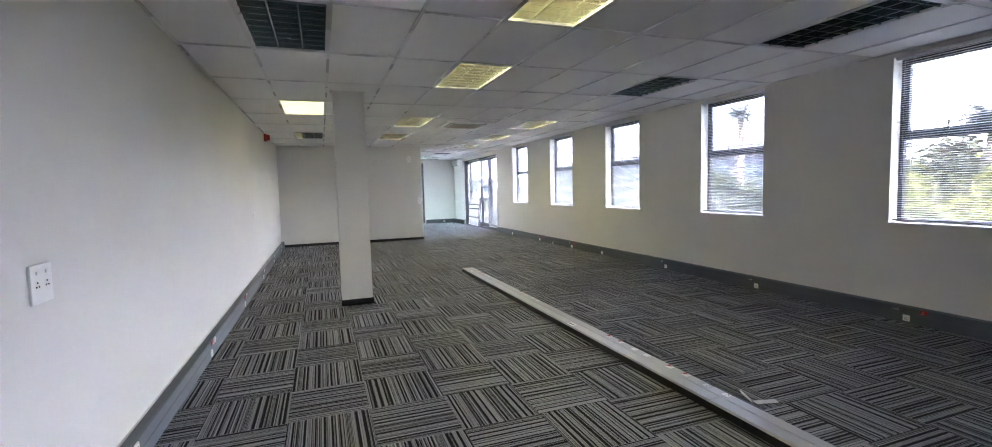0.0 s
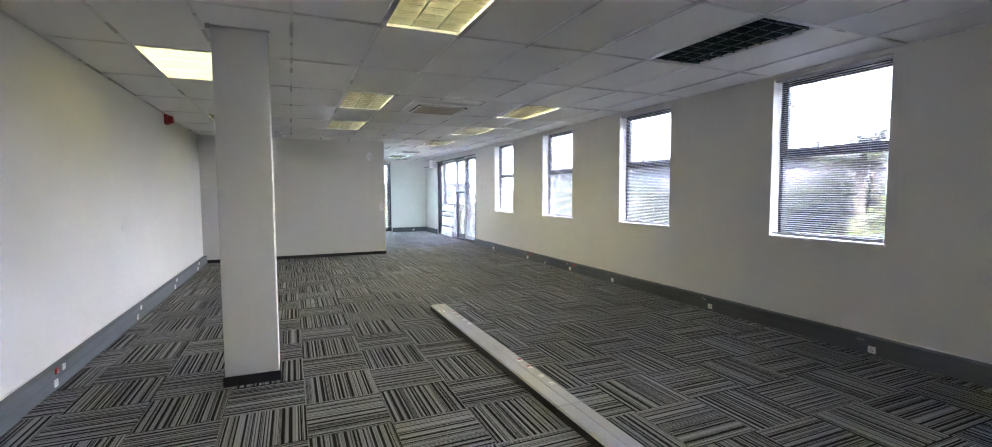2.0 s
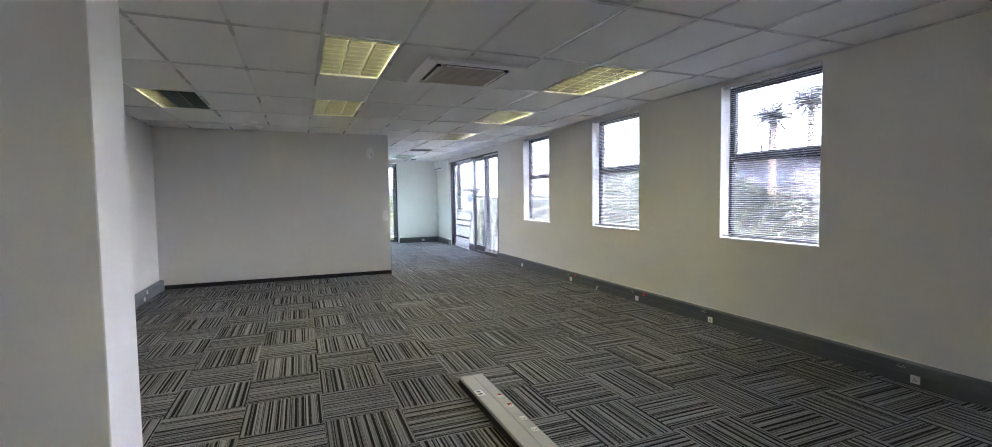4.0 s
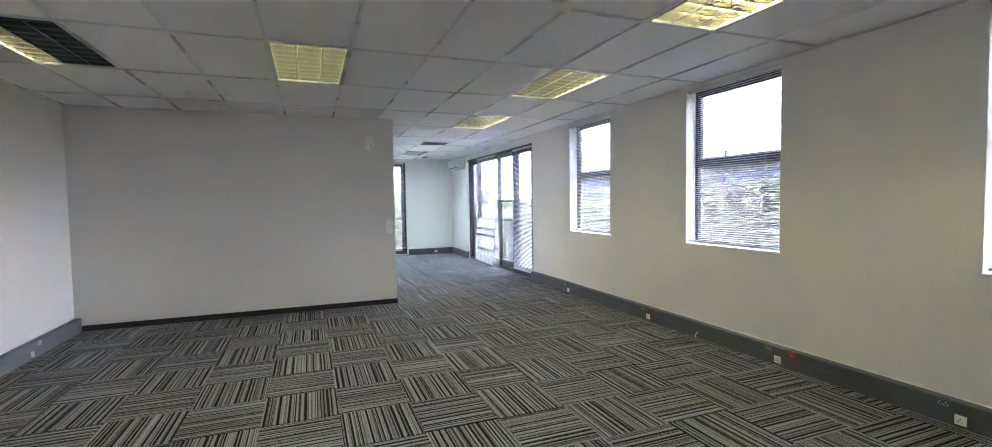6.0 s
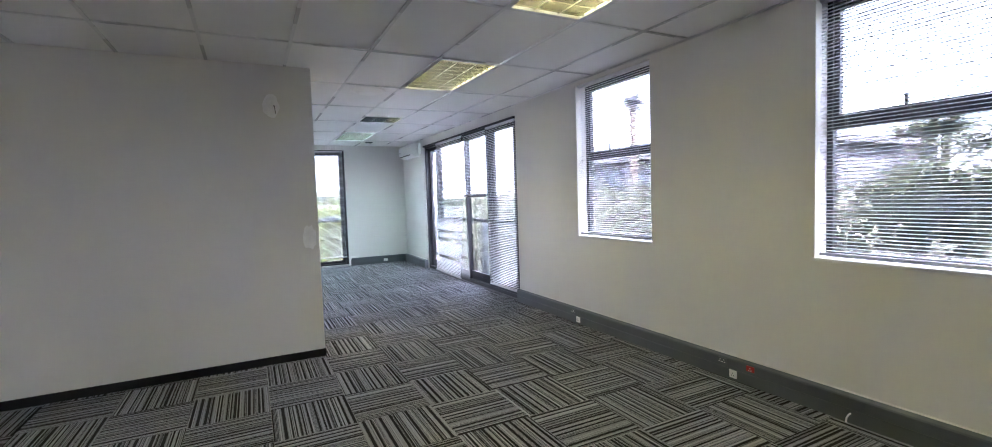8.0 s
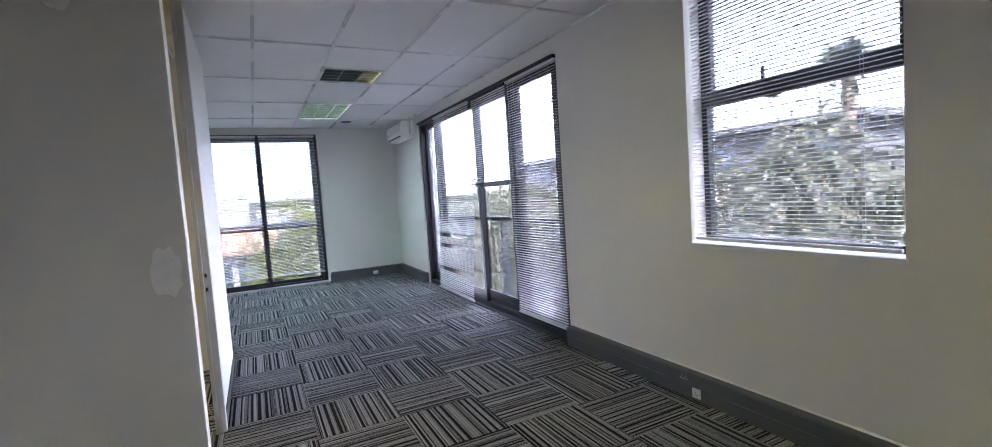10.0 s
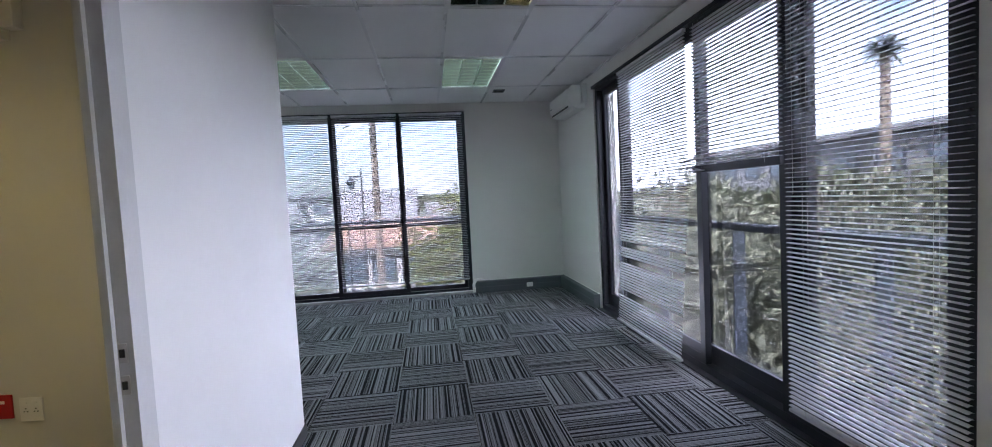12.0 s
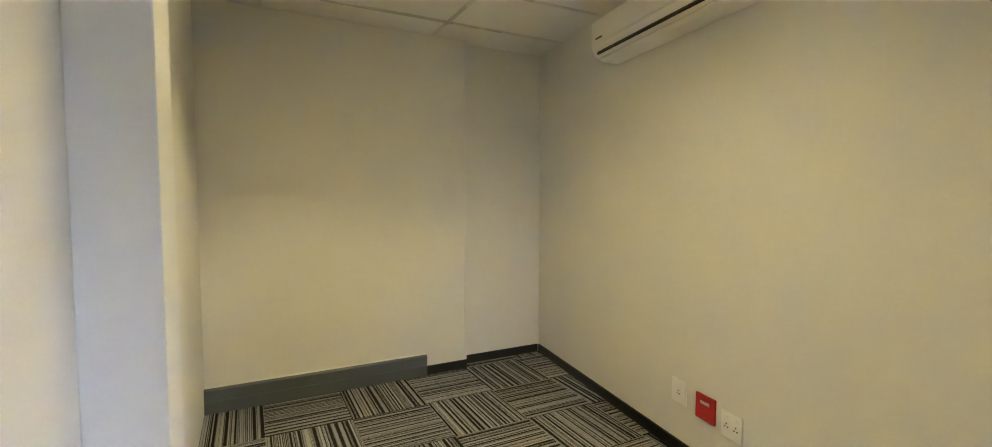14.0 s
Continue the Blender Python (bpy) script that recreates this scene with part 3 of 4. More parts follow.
# ---------------------------------------------------------------- air conditioning
def cassette(x, y, s):
    t = thing("air_conditioner", (x + s / 2, y + s / 2, CEIL - 0.004), "beige ceiling cassette air conditioner with four slots", "air conditioner")
    h = s / 2
    bm = B()
    for a in ((-h, -h, h, -h + 0.10), (-h, h - 0.10, h, h), (-h, -h + 0.10, -h + 0.10, h - 0.10), (h - 0.10, -h + 0.10, h, h - 0.10)):
        box(bm, a[0], a[1], -0.036, a[2], a[3], -0.001, 0.006)
    part("panel", bm, PLASTIC, t)
    for k in range(4):
        m = Matrix.Rotation(radians(90 * k), 4, "Z")
        bm = box(B(), -0.27, -h + 0.105, -0.030, 0.27, -h + 0.155, -0.001)
        bm.transform(m)
        part("slot", bm, DARKP, t, "dark air slot")
        bm = box(B(), -0.265, -h + 0.132, -0.040, 0.265, -h + 0.150, -0.032)
        bm.transform(m)
        part("vane", bm, PLASTIC, t)
    g = box(B(), -h + 0.16, -h + 0.16, -0.042, h - 0.16, h - 0.16, -0.002, 0.008)
    grille = part("grille", g, GRILLE, t, "dusty beige return grille")
    for k in range(14):
        u = -h + 0.19 + k * (2 * h - 0.38) / 13
        part("slat", box(B(), -h + 0.18, u - 0.006, -0.046, h - 0.18, u + 0.006, -0.0425), GRILLE, grille)


def wall_unit(at, turn, label, L=0.86):
    """Split unit; its back lies in the x-z plane and it faces -y before the turn."""
    t = thing("wall_air_conditioner", at, label, "air conditioner")
    t.rotation_euler = (0, 0, radians(turn))
    D, H = 0.20, 0.27
    prof = [(0, 0), (0, H), (-D * 0.75, H), (-D, H - 0.035), (-D, 0.085), (-D * 0.86, 0.03), (-D * 0.55, 0)]
    part("body", prism(B(), [(u, v) for u, v in prof], "x", 0, L), PLASTIC, t)
    part("front_panel", box(B(), 0.012, -D - 0.006, 0.092, L - 0.012, -D - 0.0005, H - 0.04, 0.002), PLASTIC, t)
    bm = box(B(), 0.05, -0.006, -0.012, L - 0.10, 0.006, 0.012)
    bm.transform(Matrix.Translation((0, -D * 0.90, 0.042)) @ Matrix.Rotation(radians(-32), 4, "X"))
    part("outlet", bm, DARKP, t, "dark air outlet slot")
    bm = box(B(), 0.05, -0.004, -0.022, L - 0.10, 0.003, 0.022, 0.002)
    bm.transform(Matrix.Translation((0, -D * 0.80, 0.012)) @ Matrix.Rotation(radians(-72), 4, "X"))
    part("flap", bm, PLASTIC, t)
    part("badge", box(B(), 0.06, -D - 0.0085, 0.115, 0.13, -D - 0.0062, 0.125), TRUNK, t)
    part("end_cap", box(B(), L + 0.0005, -D * 0.92, 0.04, L + 0.012, -0.01, H - 0.02, 0.004), PLASTIC, t)
    part("pipe_cover", box(B(), L + 0.013, -0.06, 0.05, L + 0.08, -0.001, H + 0.0, 0.004), PLASTIC, t)


GRILLE = mat("dusty grille", (0.55, 0.48, 0.39), 0.7, var=0.1, scale=6, fine=0.1)
cassette(*CASS)
wall_unit((XR, 19.70, 2.33), -90, "white split air conditioner high on the wall beside the sliding door")
wall_unit((0.33, oe(0.33), 2.285), -7.7, "cream split air conditioner high on the office wall", 1.10)


# ---------------------------------------------------------------- round ceiling fittings
def disc(name, x, y, r, label, category):
    t = thing(name, (x, y, CEIL - 0.001), label, category)
    bm = B()
    tube(bm, (0, 0, -0.012), (0, 0, 0), r * 0.92, r, 28)
    part("ring", bm, PLASTIC, t)
    part("cover", tube(B(), (0, 0, -0.034), (0, 0, -0.0125), r * 0.55, r * 0.8, 28), PLASTIC, t)


disc("ceiling_speaker", 0.52, 12.72, 0.10, "round white ceiling speaker", "ceiling fitting")
disc("smoke_detector", 0.56, 13.30, 0.075, "round white smoke detector on the ceiling", "smoke detector")
disc("ceiling_vent", 3.44, 14.53, 0.19, "large round white ceiling vent", "vent")
vent = thing("ceiling_grille", (4.48, 19.30, CEIL - 0.0045), "small dark square ceiling grille", "vent")
part("frame", box(B(), -0.07, -0.06, -0.012, 0.07, 0.06, 0, 0.002), TRUNK, vent)
for k in range(4):
    part("slat", box(B(), -0.055, -0.045 + 0.027 * k, -0.016, 0.055, -0.032 + 0.027 * k, -0.0125), DARKP, vent)


# ---------------------------------------------------------------- sockets
def socket(at, turn, w=0.10, h=0.10, material=PLASTIC, label="white plastic wall socket", pins=2, dark=DARKP):
    """A socket plate that faces -y before the turn."""
    t = thing("wall_socket", at, label, "socket", "wall sockets")
    t.rotation_euler = (0, 0, radians(turn))
    part("plate", box(B(), -w / 2, -0.011, -h / 2, w / 2, -0.0005, h / 2, 0.003), material, t)
    for k in range(pins):
        cx = (k - (pins - 1) / 2) * w * 0.45
        for dx, dz in ((0, 0.016), (-0.009, 0.0), (0.009, 0.0)):
            bm = B()
            bmesh.ops.create_cone(bm, cap_ends=True, segments=8, radius1=0.0035, radius2=0.0035, depth=0.002, matrix=Matrix.Translation((cx + dx, -0.0122, dz - 0.01)) @ Matrix.Rotation(radians(90), 4, "X"))
            part("pin_hole", bm, dark, t)
        part("switch", box(B(), cx - 0.008, -0.0155, h * 0.24, cx + 0.008, -0.0112, h * 0.24 + 0.014, 0.0015), material, t)
    return t


socket((XL, 2.40, 1.11), 90, 0.15, 0.15, label="white double wall socket with two switches")
sw = thing("blank_plate", (XL, 8.75, 1.10), "small white blanking plate on the cream wall", "wall plate")
part("plate", box(B(), 0.0005, -0.025, -0.05, 0.008, 0.025, 0.05, 0.002), PLASTIC, sw)
for y in (2.85, 4.80, 6.77, 8.85, 10.77, 12.70):
    socket((XL + 0.065, y, 0.052), 90, 0.055, 0.055, pins=1, label="small white socket on the grey trunking")
    socket((XL + 0.065, y + 0.14, 0.13), 90, 0.05, 0.045, pins=1, label="small white data socket on the grey trunking")
    if y in (4.80, 6.77):
        socket((XL + 0.065, y + 0.03, 0.135), 90, 0.05, 0.04, REDP, "small red socket on the grey trunking", 1, PLASTIC)
for y in (3.05, 4.78, 6.55, 8.48, 9.74, 11.45, 13.36):
    socket((XR - 0.065, y, 0.050), -90, 0.06, 0.06, pins=1, label="small white socket on the grey trunking")
    socket((XR - 0.065, y + 0.09, 0.13), -90, 0.07, 0.04, TRUNK, "grey data socket on the grey trunking", 2, PLASTIC)
    if y in (3.05, 9.74, 11.45):
        socket((XR - 0.065, y - 0.14, 0.13), -90, 0.06, 0.04, REDP, "small red socket on the grey trunking", 1, PLASTIC)
socket((4.90, YF - 0.065, 0.07), 0, 0.09, 0.06, label="white socket on the grey trunking at the far wall")
socket((0.975, oe(0.975), 0.345), -7.7, 0.11, 0.13, label="white switched socket on the office wall", pins=1)
socket((1.335, oe(1.335), 0.312), -7.7, 0.125, 0.13, label="white double socket on the office wall")
rs = thing("red_outlet", (1.168, oe(1.168), 0.332), "square red outlet plate beside white sockets", "socket")
rs.rotation_euler = (0, 0, radians(-7.7))
part("plate", box(B(), -0.066, -0.012, -0.066, 0.066, -0.0005, 0.066, 0.003), REDP, rs)
part("tag", box(B(), -0.03, -0.0145, 0.018, 0.03, -0.0125, 0.034), PLASTIC, rs, "white name tag")

alarm = thing("fire_alarm", (XL, 11.0, 2.585), "red fire alarm sounder high on the wall", "fire alarm")
part("base", box(B(), 0.0005, -0.075, -0.08, 0.045, 0.075, 0.068, 0.006), REDP, alarm)
part("sounder", tube(B(), (0.0455, 0, -0.005), (0.105, 0, -0.005), 0.064, 0.054, 20), REDP, alarm)

# plaster scars on the partition
for i, (x, z, w, h) in enumerate(((2.41, 2.30, 0.15, 0.21), (2.672, 1.12, 0.13, 0.24))):
    t = thing("plaster_patch", (x, PY, z), "pale filler patch on the partition", "wall patch")
    bm = B()
    r = random.Random(i)
    bmesh.ops.create_circle(bm, cap_ends=True, segments=18, radius=1, matrix=Matrix.Rotation(radians(90), 4, "X"))
    for v in bm.verts:
        k = r.uniform(0.78, 1.05)
        v.co = (v.co.x * w / 2 * k, -0.0006, v.co.z * h / 2 * k)
    ext = bmesh.ops.extrude_face_region(bm, geom=bm.faces[:])
    for v in [g for g in ext["geom"] if isinstance(g, bmesh.types.BMVert)]:
        v.co.y = -0.0018
    part("filler", bm, PATCH, t)
nail = thing("wall_hook", (2.435, PY, 2.305), "torn cable end poking from the partition", "cable")
part("wire", tube(tube(B(), (0, -0.001, 0), (0.004, -0.022, -0.012), 0.004, seg=6), (0.004, -0.022, -0.012), (0.010, -0.018, -0.07), 0.003, seg=6), DARKP, nail)

# ---------------------------------------------------------------- floor power duct
duct = thing("floor_power_duct", (2.345, 0, 0), "long aluminium floor power duct with sockets along the carpet", "cable duct")
DW, DH, DE = 0.098, 0.062, 7.97
for i, (a, b) in enumerate(((0.2, 2.38), (2.386, 4.9), (4.906, 6.55), (6.556, DE))):
    part("body", prism(B(), [(-DW, 0.0), (DW, 0.0), (DW, DH - 0.012), (DW - 0.010, DH), (0.012, DH), (0.008, DH - 0.004), (-0.008, DH - 0.004), (-0.012, DH), (-DW + 0.010, DH), (-DW, DH - 0.012)], "y", a, b), ALU, duct)
part("end_plate", box(B(), -DW - 0.002, DE + 0.0005, 0, DW + 0.002, DE + 0.004, DH + 0.001), ALU, duct)
# black strip paints the shade on the duct's side away from the windows
for a, b in ((0.2, 4.9), (4.906, DE)):
    part("shade_strip", box(B(), -DW - 0.0035, a, 0.002, -DW - 0.0005, b, 0.051), BLACK, duct, "side strip blackened for shade")
for y in (1.35, 2.75, 3.55, 5.6, 7.35):
    for k, (dy, m) in enumerate(((0, REDP), (0.17, REDP), (-0.20, PLASTIC), (-0.36, PLASTIC))):
        o = part("outlet", box(B(), 0.036, y + dy - 0.024, DH + 0.0003, 0.076, y + dy + 0.024, DH + 0.005, 0.0015), m if k > 1 else PLASTIC, duct, "red outlet" if k < 2 else "white outlet")
        for q in range(3):
            part("pin_hole", tube(B(), (0.046 + 0.010 * q, y + dy - 0.004 - 0.009 * (q % 2), DH + 0.0052), (0.046 + 0.010 * q, y + dy - 0.004 - 0.009 * (q % 2), DH + 0.0058), 0.0038, seg=8), REDP if k < 2 else DARKP, o)
        if k < 2:
            part("rocker", box(B(), 0.042, y + dy + 0.006, DH + 0.0052, 0.070, y + dy + 0.022, DH + 0.010, 0.001), REDP, o, "red rocker")
for y in (4.2, 7.62):
    o = part("data_outlet", box(B(), -0.09, y - 0.05, DH + 0.0003, -0.03, y + 0.05, DH + 0.005, 0.002), PLASTIC, duct, "white data outlet")
    for q in (-0.022, 0.022):
        part("jack", box(B(), -0.075, y + q - 0.01, DH + 0.0052, -0.048, y + q + 0.01, DH + 0.006), DARKP, o)

scrap = thing("metal_bracket", (2.60, 2.35, 0.0), "bent grey metal bracket lying on the carpet", "bracket")
bm = box(B(), -0.045, -0.028, -0.002, 0.045, 0.028, 0.002, 0.001)
bm.transform(Matrix.Translation((-0.045, 0.03, 0.034)) @ Matrix.Rotation(radians(-38), 4, "Z") @ Matrix.Rotation(radians(42), 4, "Y"))
part("raised_flange", bm, STEEL, scrap)
bm = box(B(), -0.075, -0.022, 0.001, 0.075, 0.022, 0.005, 0.001)
bm.transform(Matrix.Translation((0.06, -0.03, 0)) @ Matrix.Rotation(radians(-14), 4, "Z"))
part("foot", bm, STEEL, scrap)

# loose cable by the far window
cab = thing("cable_loop", (4.14, YF - 0.10, 0.0), "loop of white cable standing out of the trunking", "cable")
for o in (0, 0.022):
    bm = B()
    pts = [(-0.05 + o, 0, 0.02), (-0.055 + o, 0, 0.13), (-0.02 + o, 0, 0.20), (0.04 + o, 0.01, 0.21), (0.09 + o, 0.02, 0.185)]
    for p, q in zip(pts, pts[1:]):
        tube(bm, p, q, 0.009, seg=8)
    part("cable", bm, PLASTIC, cab)

# short cable tail hanging out of the east trunking
tail = thing("cable_tail", (XR - 0.066, 10.66, 0.0), "short white cable tail bent out of the trunking", "cable")
bm = B()
pts = [(0, 0, 0.060), (-0.016, 0.004, 0.052), (-0.024, 0.010, 0.034), (-0.022, 0.014, 0.014), (-0.016, 0.016, 0.004)]
for p, q in zip(pts, pts[1:]):
    tube(bm, p, q, 0.005, seg=8)
part("cable", bm, PLASTIC, tail)

# small litter and scuffs
litter = thing("paper_scrap", (1.2, 15.25, 0.0), "tiny scrap of white paper on the office carpet", "litter")
part("scrap", box(B(), -0.02, -0.006, 0.003, 0.02, 0.006, 0.006), PLASTIC, litter)


# ---------------------------------------------------------------- outside
GZ = -4.2
tagged(part("ground", box(B(), -900, -900, GZ - 0.5, 900, 900, GZ), GRASS), "dull green and grey ground below the building", "ground", "", "structure")
tagged(part("road", box(B(), -60, 31, GZ, 90, 38, GZ + 0.02), TAR), "grey asphalt street below the far window", "road", "", "structure")
tagged(part("balcony_slab", box(box(B(), XR + WALL, 14.2, -0.30, XR + WALL + 0.18, 21.3, -0.06), -1.5, YF + 0.24, -0.30, XR + WALL, 21.3, -0.06), DCONC), "narrow dark concrete balcony slab", "balcony", "", "structure")


def railing(points, label):
    t = thing("balcony_railing", (*points[0], -0.06), label, "railing")
    o = Vector((*points[0], 0))
    for (ax, ay), (bx, by) in zip(points, points[1:]):
        a, b = Vector((ax, ay, 0)) - o, Vector((bx, by, 0)) - o
        part("handrail", tube(B(), a + Vector((0, 0, 1.09)), b + Vector((0, 0, 1.09)), 0.03, seg=12), RAIL, t)
        d = b - a
        n = max(1, round(d.length / 1.15))
        turn = math.atan2(d.y, d.x)
        for k in range(n + 1):
            p = a + d * (k / n)
            bm = box(B(), -0.05, -0.006, 0, 0.05, 0.006, 1.065, 0.003)
            bm.transform(Matrix.Translation(p) @ Matrix.Rotation(turn + radians(90), 4, "Z"))
            post = part("post", bm, RAIL, t)
            for q in range(5):
                part("bolt", tube(B(), p + Vector((-0.02, -0.012, 0.14 + q * 0.17)), p + Vector((-0.02, 0.012, 0.14 + q * 0.17)), 0.009, seg=6), ALU, post)
        for q in range(5):
            part("cable", tube(B(), a + Vector((0, 0, 0.14 + q * 0.17)), b + Vector((0, 0, 0.14 + q * 0.17)), 0.004, seg=5), ALU, t)


railing([(5.80, 14.3), (5.80, 21.2)], "grey steel balcony railing with tensioned cables")
railing([(5.72, 21.2), (-1.2, 21.2)], "grey steel balcony railing below the far window")


def leaf_mesh(name, count, size, radius, seed, material, flat=1.0, hollow=0.35):
    """A crown of separate pointed leaves in uneven clumps."""
    r = np.random.RandomState(seed)
    n = count
    clumps = max(8, count // 110)
    d = r.normal(size=(clumps, 3))
    d /= np.linalg.norm(d, axis=1)[:, None]
    cr = radius * (hollow + (1 - hollow) * r.rand(clumps)) ** 0.7 * (0.75 + 0.4 * r.rand(clumps))
    cc = d * cr[:, None]
    cc[:, 2] *= flat
    idx = r.randint(0, clumps, n)
    c = cc[idx] + r.normal(size=(n, 3)) * radius * 0.15
    u = r.normal(size=(n, 3)) + np.array([0, 0, 0.5])
    u /= np.linalg.norm(u, axis=1)[:, None]
    v = np.cross(u, r.normal(size=(n, 3)))
    v /= np.linalg.norm(v, axis=1)[:, None]
    s = size * (0.6 + 0.8 * r.rand(n))[:, None]
    w = np.cross(u, v) * s * 0.12
    vs = np.stack([c - u * s, c + v * s * 0.32 + w, c + u * s, c - v * s * 0.32 + w], 1).reshape(-1, 3)
    fs = np.arange(n * 4).reshape(-1, 4)
    me = bpy.data.meshes.new(name)
    me.from_pydata(vs.tolist(), [], fs.tolist())
    me.materials.append(material)
    return me


CROWNS = [leaf_mesh("crown", 5200, 0.085, 1.5, k, LEAF, 1.1) for k in range(3)]
CROWNG = leaf_mesh("crown", 5000, 0.12, 1.9, 9, LEAF2, 0.9)
CROWND = leaf_mesh("crown", 3000, 0.28, 3.0, 11, PALM, 0.7)


def tree(x, y, top, crown, scale, label, z0=GZ):
    t = thing("tree", (x, y, z0), label, "tree", "trees outside")
    r = random.Random(int(x * 31 + y * 17))
    h = top - z0 - 1.5 * scale
    bm = B()
    tube(bm, (0, 0, 0), (0.1, 0.05, h * 0.6), 0.13 * scale, 0.09 * scale, 8)
    for k in range(6):
        a = k * 1.05 + r.random()
        tube(bm, (0.1, 0.05, h * (0.45 + 0.03 * k)), (math.cos(a) * 0.9 * scale, math.sin(a) * 0.9 * scale, h * 0.85 + r.random() * 0.8), 0.05 * scale, 0.015, 6)
    part("trunk", bm, BARK, t)
    for k, (dz, f) in enumerate(((0, 1.0), (-1.3 * scale, 1.12), (-2.5 * scale, 1.0))):
        if h + dz < 0.4:
            break
        c = new("crown", crown)
        c.parent = t
        c.location = (r.uniform(-0.3, 0.3), r.uniform(-0.3, 0.3), h + dz)
        c.rotation_euler = (0, 0, r.uniform(0, 6.28))
        c.scale = (scale * f, scale * f, scale * f * r.uniform(0.85, 1.1))
    return t


rt = random.Random(12)
OL = "dense silvery olive tree beside the building"
# row of olive trees along the east side
for k in range(9):
    y = 1.5 + k * 2.55
    top = 0.62 + rt.uniform(-0.35, 0.35) + (0.75 if y > 14 else 0)
    tree(9.3 + rt.uniform(-0.5, 0.6), y, top, CROWNS[k % 3], 1.15 + rt.uniform(-0.1, 0.15), OL)
for x, y, top, s in ((8.2, 24.2, 1.2, 1.2), (11.5, 27.5, 1.7, 1.4), (7.6, 27.6, 0.6, 1.2), (5.6, 25.0, 0.15, 1.1)):
    tree(x, y, top, CROWNS[int(y) % 3], s, OL)
for x, y, top, s in ((4.5, 32.2, 1.25, 1.25), (6.0, 33.5, 0.9, 1.3), (8.5, 36, 1.2, 1.5), (16, 6, 0.9, 1.3), (18, 10.5, 1.1, 1.3)):
    tree(x, y, top, CROWNG, s, "rounded bright green garden tree")
for k in range(10):
    tree(30 + rt.uniform(-5, 12), -14 + k * 3.6, 2.0 + rt.uniform(-0.8, 1.2), CROWND, 0.95 + rt.uniform(-0.15, 0.3), "dark green broad tree further off")

for k in range(7):
    tree(22.5 + rt.uniform(-1.5, 1.5), 22.5 + k * 3.6, 1.0 + rt.uniform(-0.5, 0.6), CROWND, 0.8 + rt.uniform(-0.1, 0.15), "dark green broad tree in front of the long block")


def palm_mesh(fan):
    bm = B()
    r = random.Random(3)
    for k in range(34):
        a, up = k * 2.399, r.uniform(-0.75, 1.15) * (1.6 if fan else 1.0)
        L = 1.0 if fan else 1.9
        pts = []
        for j in range(6):
            u = j / 5
            pts.append(Vector((u * L * math.cos(up * 0.8), 0, u * L * math.sin(up * 0.8) - (0.25 if fan else 0.55) * L * u * u)))
        R = Matrix.Rotation(a, 3, "Z")
        for j in range(1, 6):
            for sgn in (-1, 1):
                for q in range(2):
                    p = pts[j - 1].lerp(pts[j], q * 0.5)
                    ln = (0.55 if fan else 0.42) * (1.15 - 0.13 * j)
                    tip = p + Vector((ln * 0.75, sgn * ln * 0.8, -ln * 0.35))
                    wv = Vector((0.05, 0, 0))
                    bm.faces.new([bm.verts.new(R @ c) for c in (p - wv, p + wv, tip)])
        for j in range(5):
            p, q = pts[j], pts[j + 1]
            o = Vector((0, 0.018, 0))
            bm.faces.new([bm.verts.new(R @ c) for c in (p - o, p + o, q + o * 0.6, q - o * 0.6)])
    return mesh_of("crown", bm, PALM)


PALM_FAN, PALM_DATE = palm_mesh(True), palm_mesh(False)


def palm(x, y, top, s, me, label, r0=0.26):
    t = thing("palm_tree", (x, y, GZ), label, "palm tree", "palm trees outside")
    bm = B()
    h = top - GZ
    n = 22
    for k in range(n):
        tube(bm, (0, 0, h * k / n), (0, 0, h * (k + 1) / n), r0 * (1.05 - 0.35 * k / n), r0 * (0.92 - 0.35 * k / n), 10, False)
    part("trunk", bm, BARK, t)
    c = new("crown", me)
    c.parent = t
    c.location, c.scale = (0, 0, h), (s, s, s)


FP = "tall fan palm with a ringed trunk"
palm(22.5, 21.0, 5.2, 0.95, PALM_FAN, FP, 0.24)
palm(25, 33.3, 7.3, 0.95, PALM_FAN, FP, 0.30)
palm(34, 27.0, 7.8, 1.5, PALM_FAN, FP)
palm(40, 24.5, 4.4, 1.5, PALM_FAN, FP)
palm(34, 20.5, 4.2, 1.5, PALM_FAN, FP)
palm(30, 13.5, 4.2, 1.4, PALM_FAN, FP)
palm(29, 8.5, 7.4, 1.5, PALM_FAN, FP)
palm(24, 15.5, 2.7, 1.4, PALM_DATE, "feathery date palm beyond the trees")
palm(23, 2.5, 2.6, 1.5, PALM_DATE, "feathery date palm beyond the trees")
palm(1.90, 29.0, 4.9, 1.25, PALM_FAN, "slim tall palm outside the far window", 0.15)


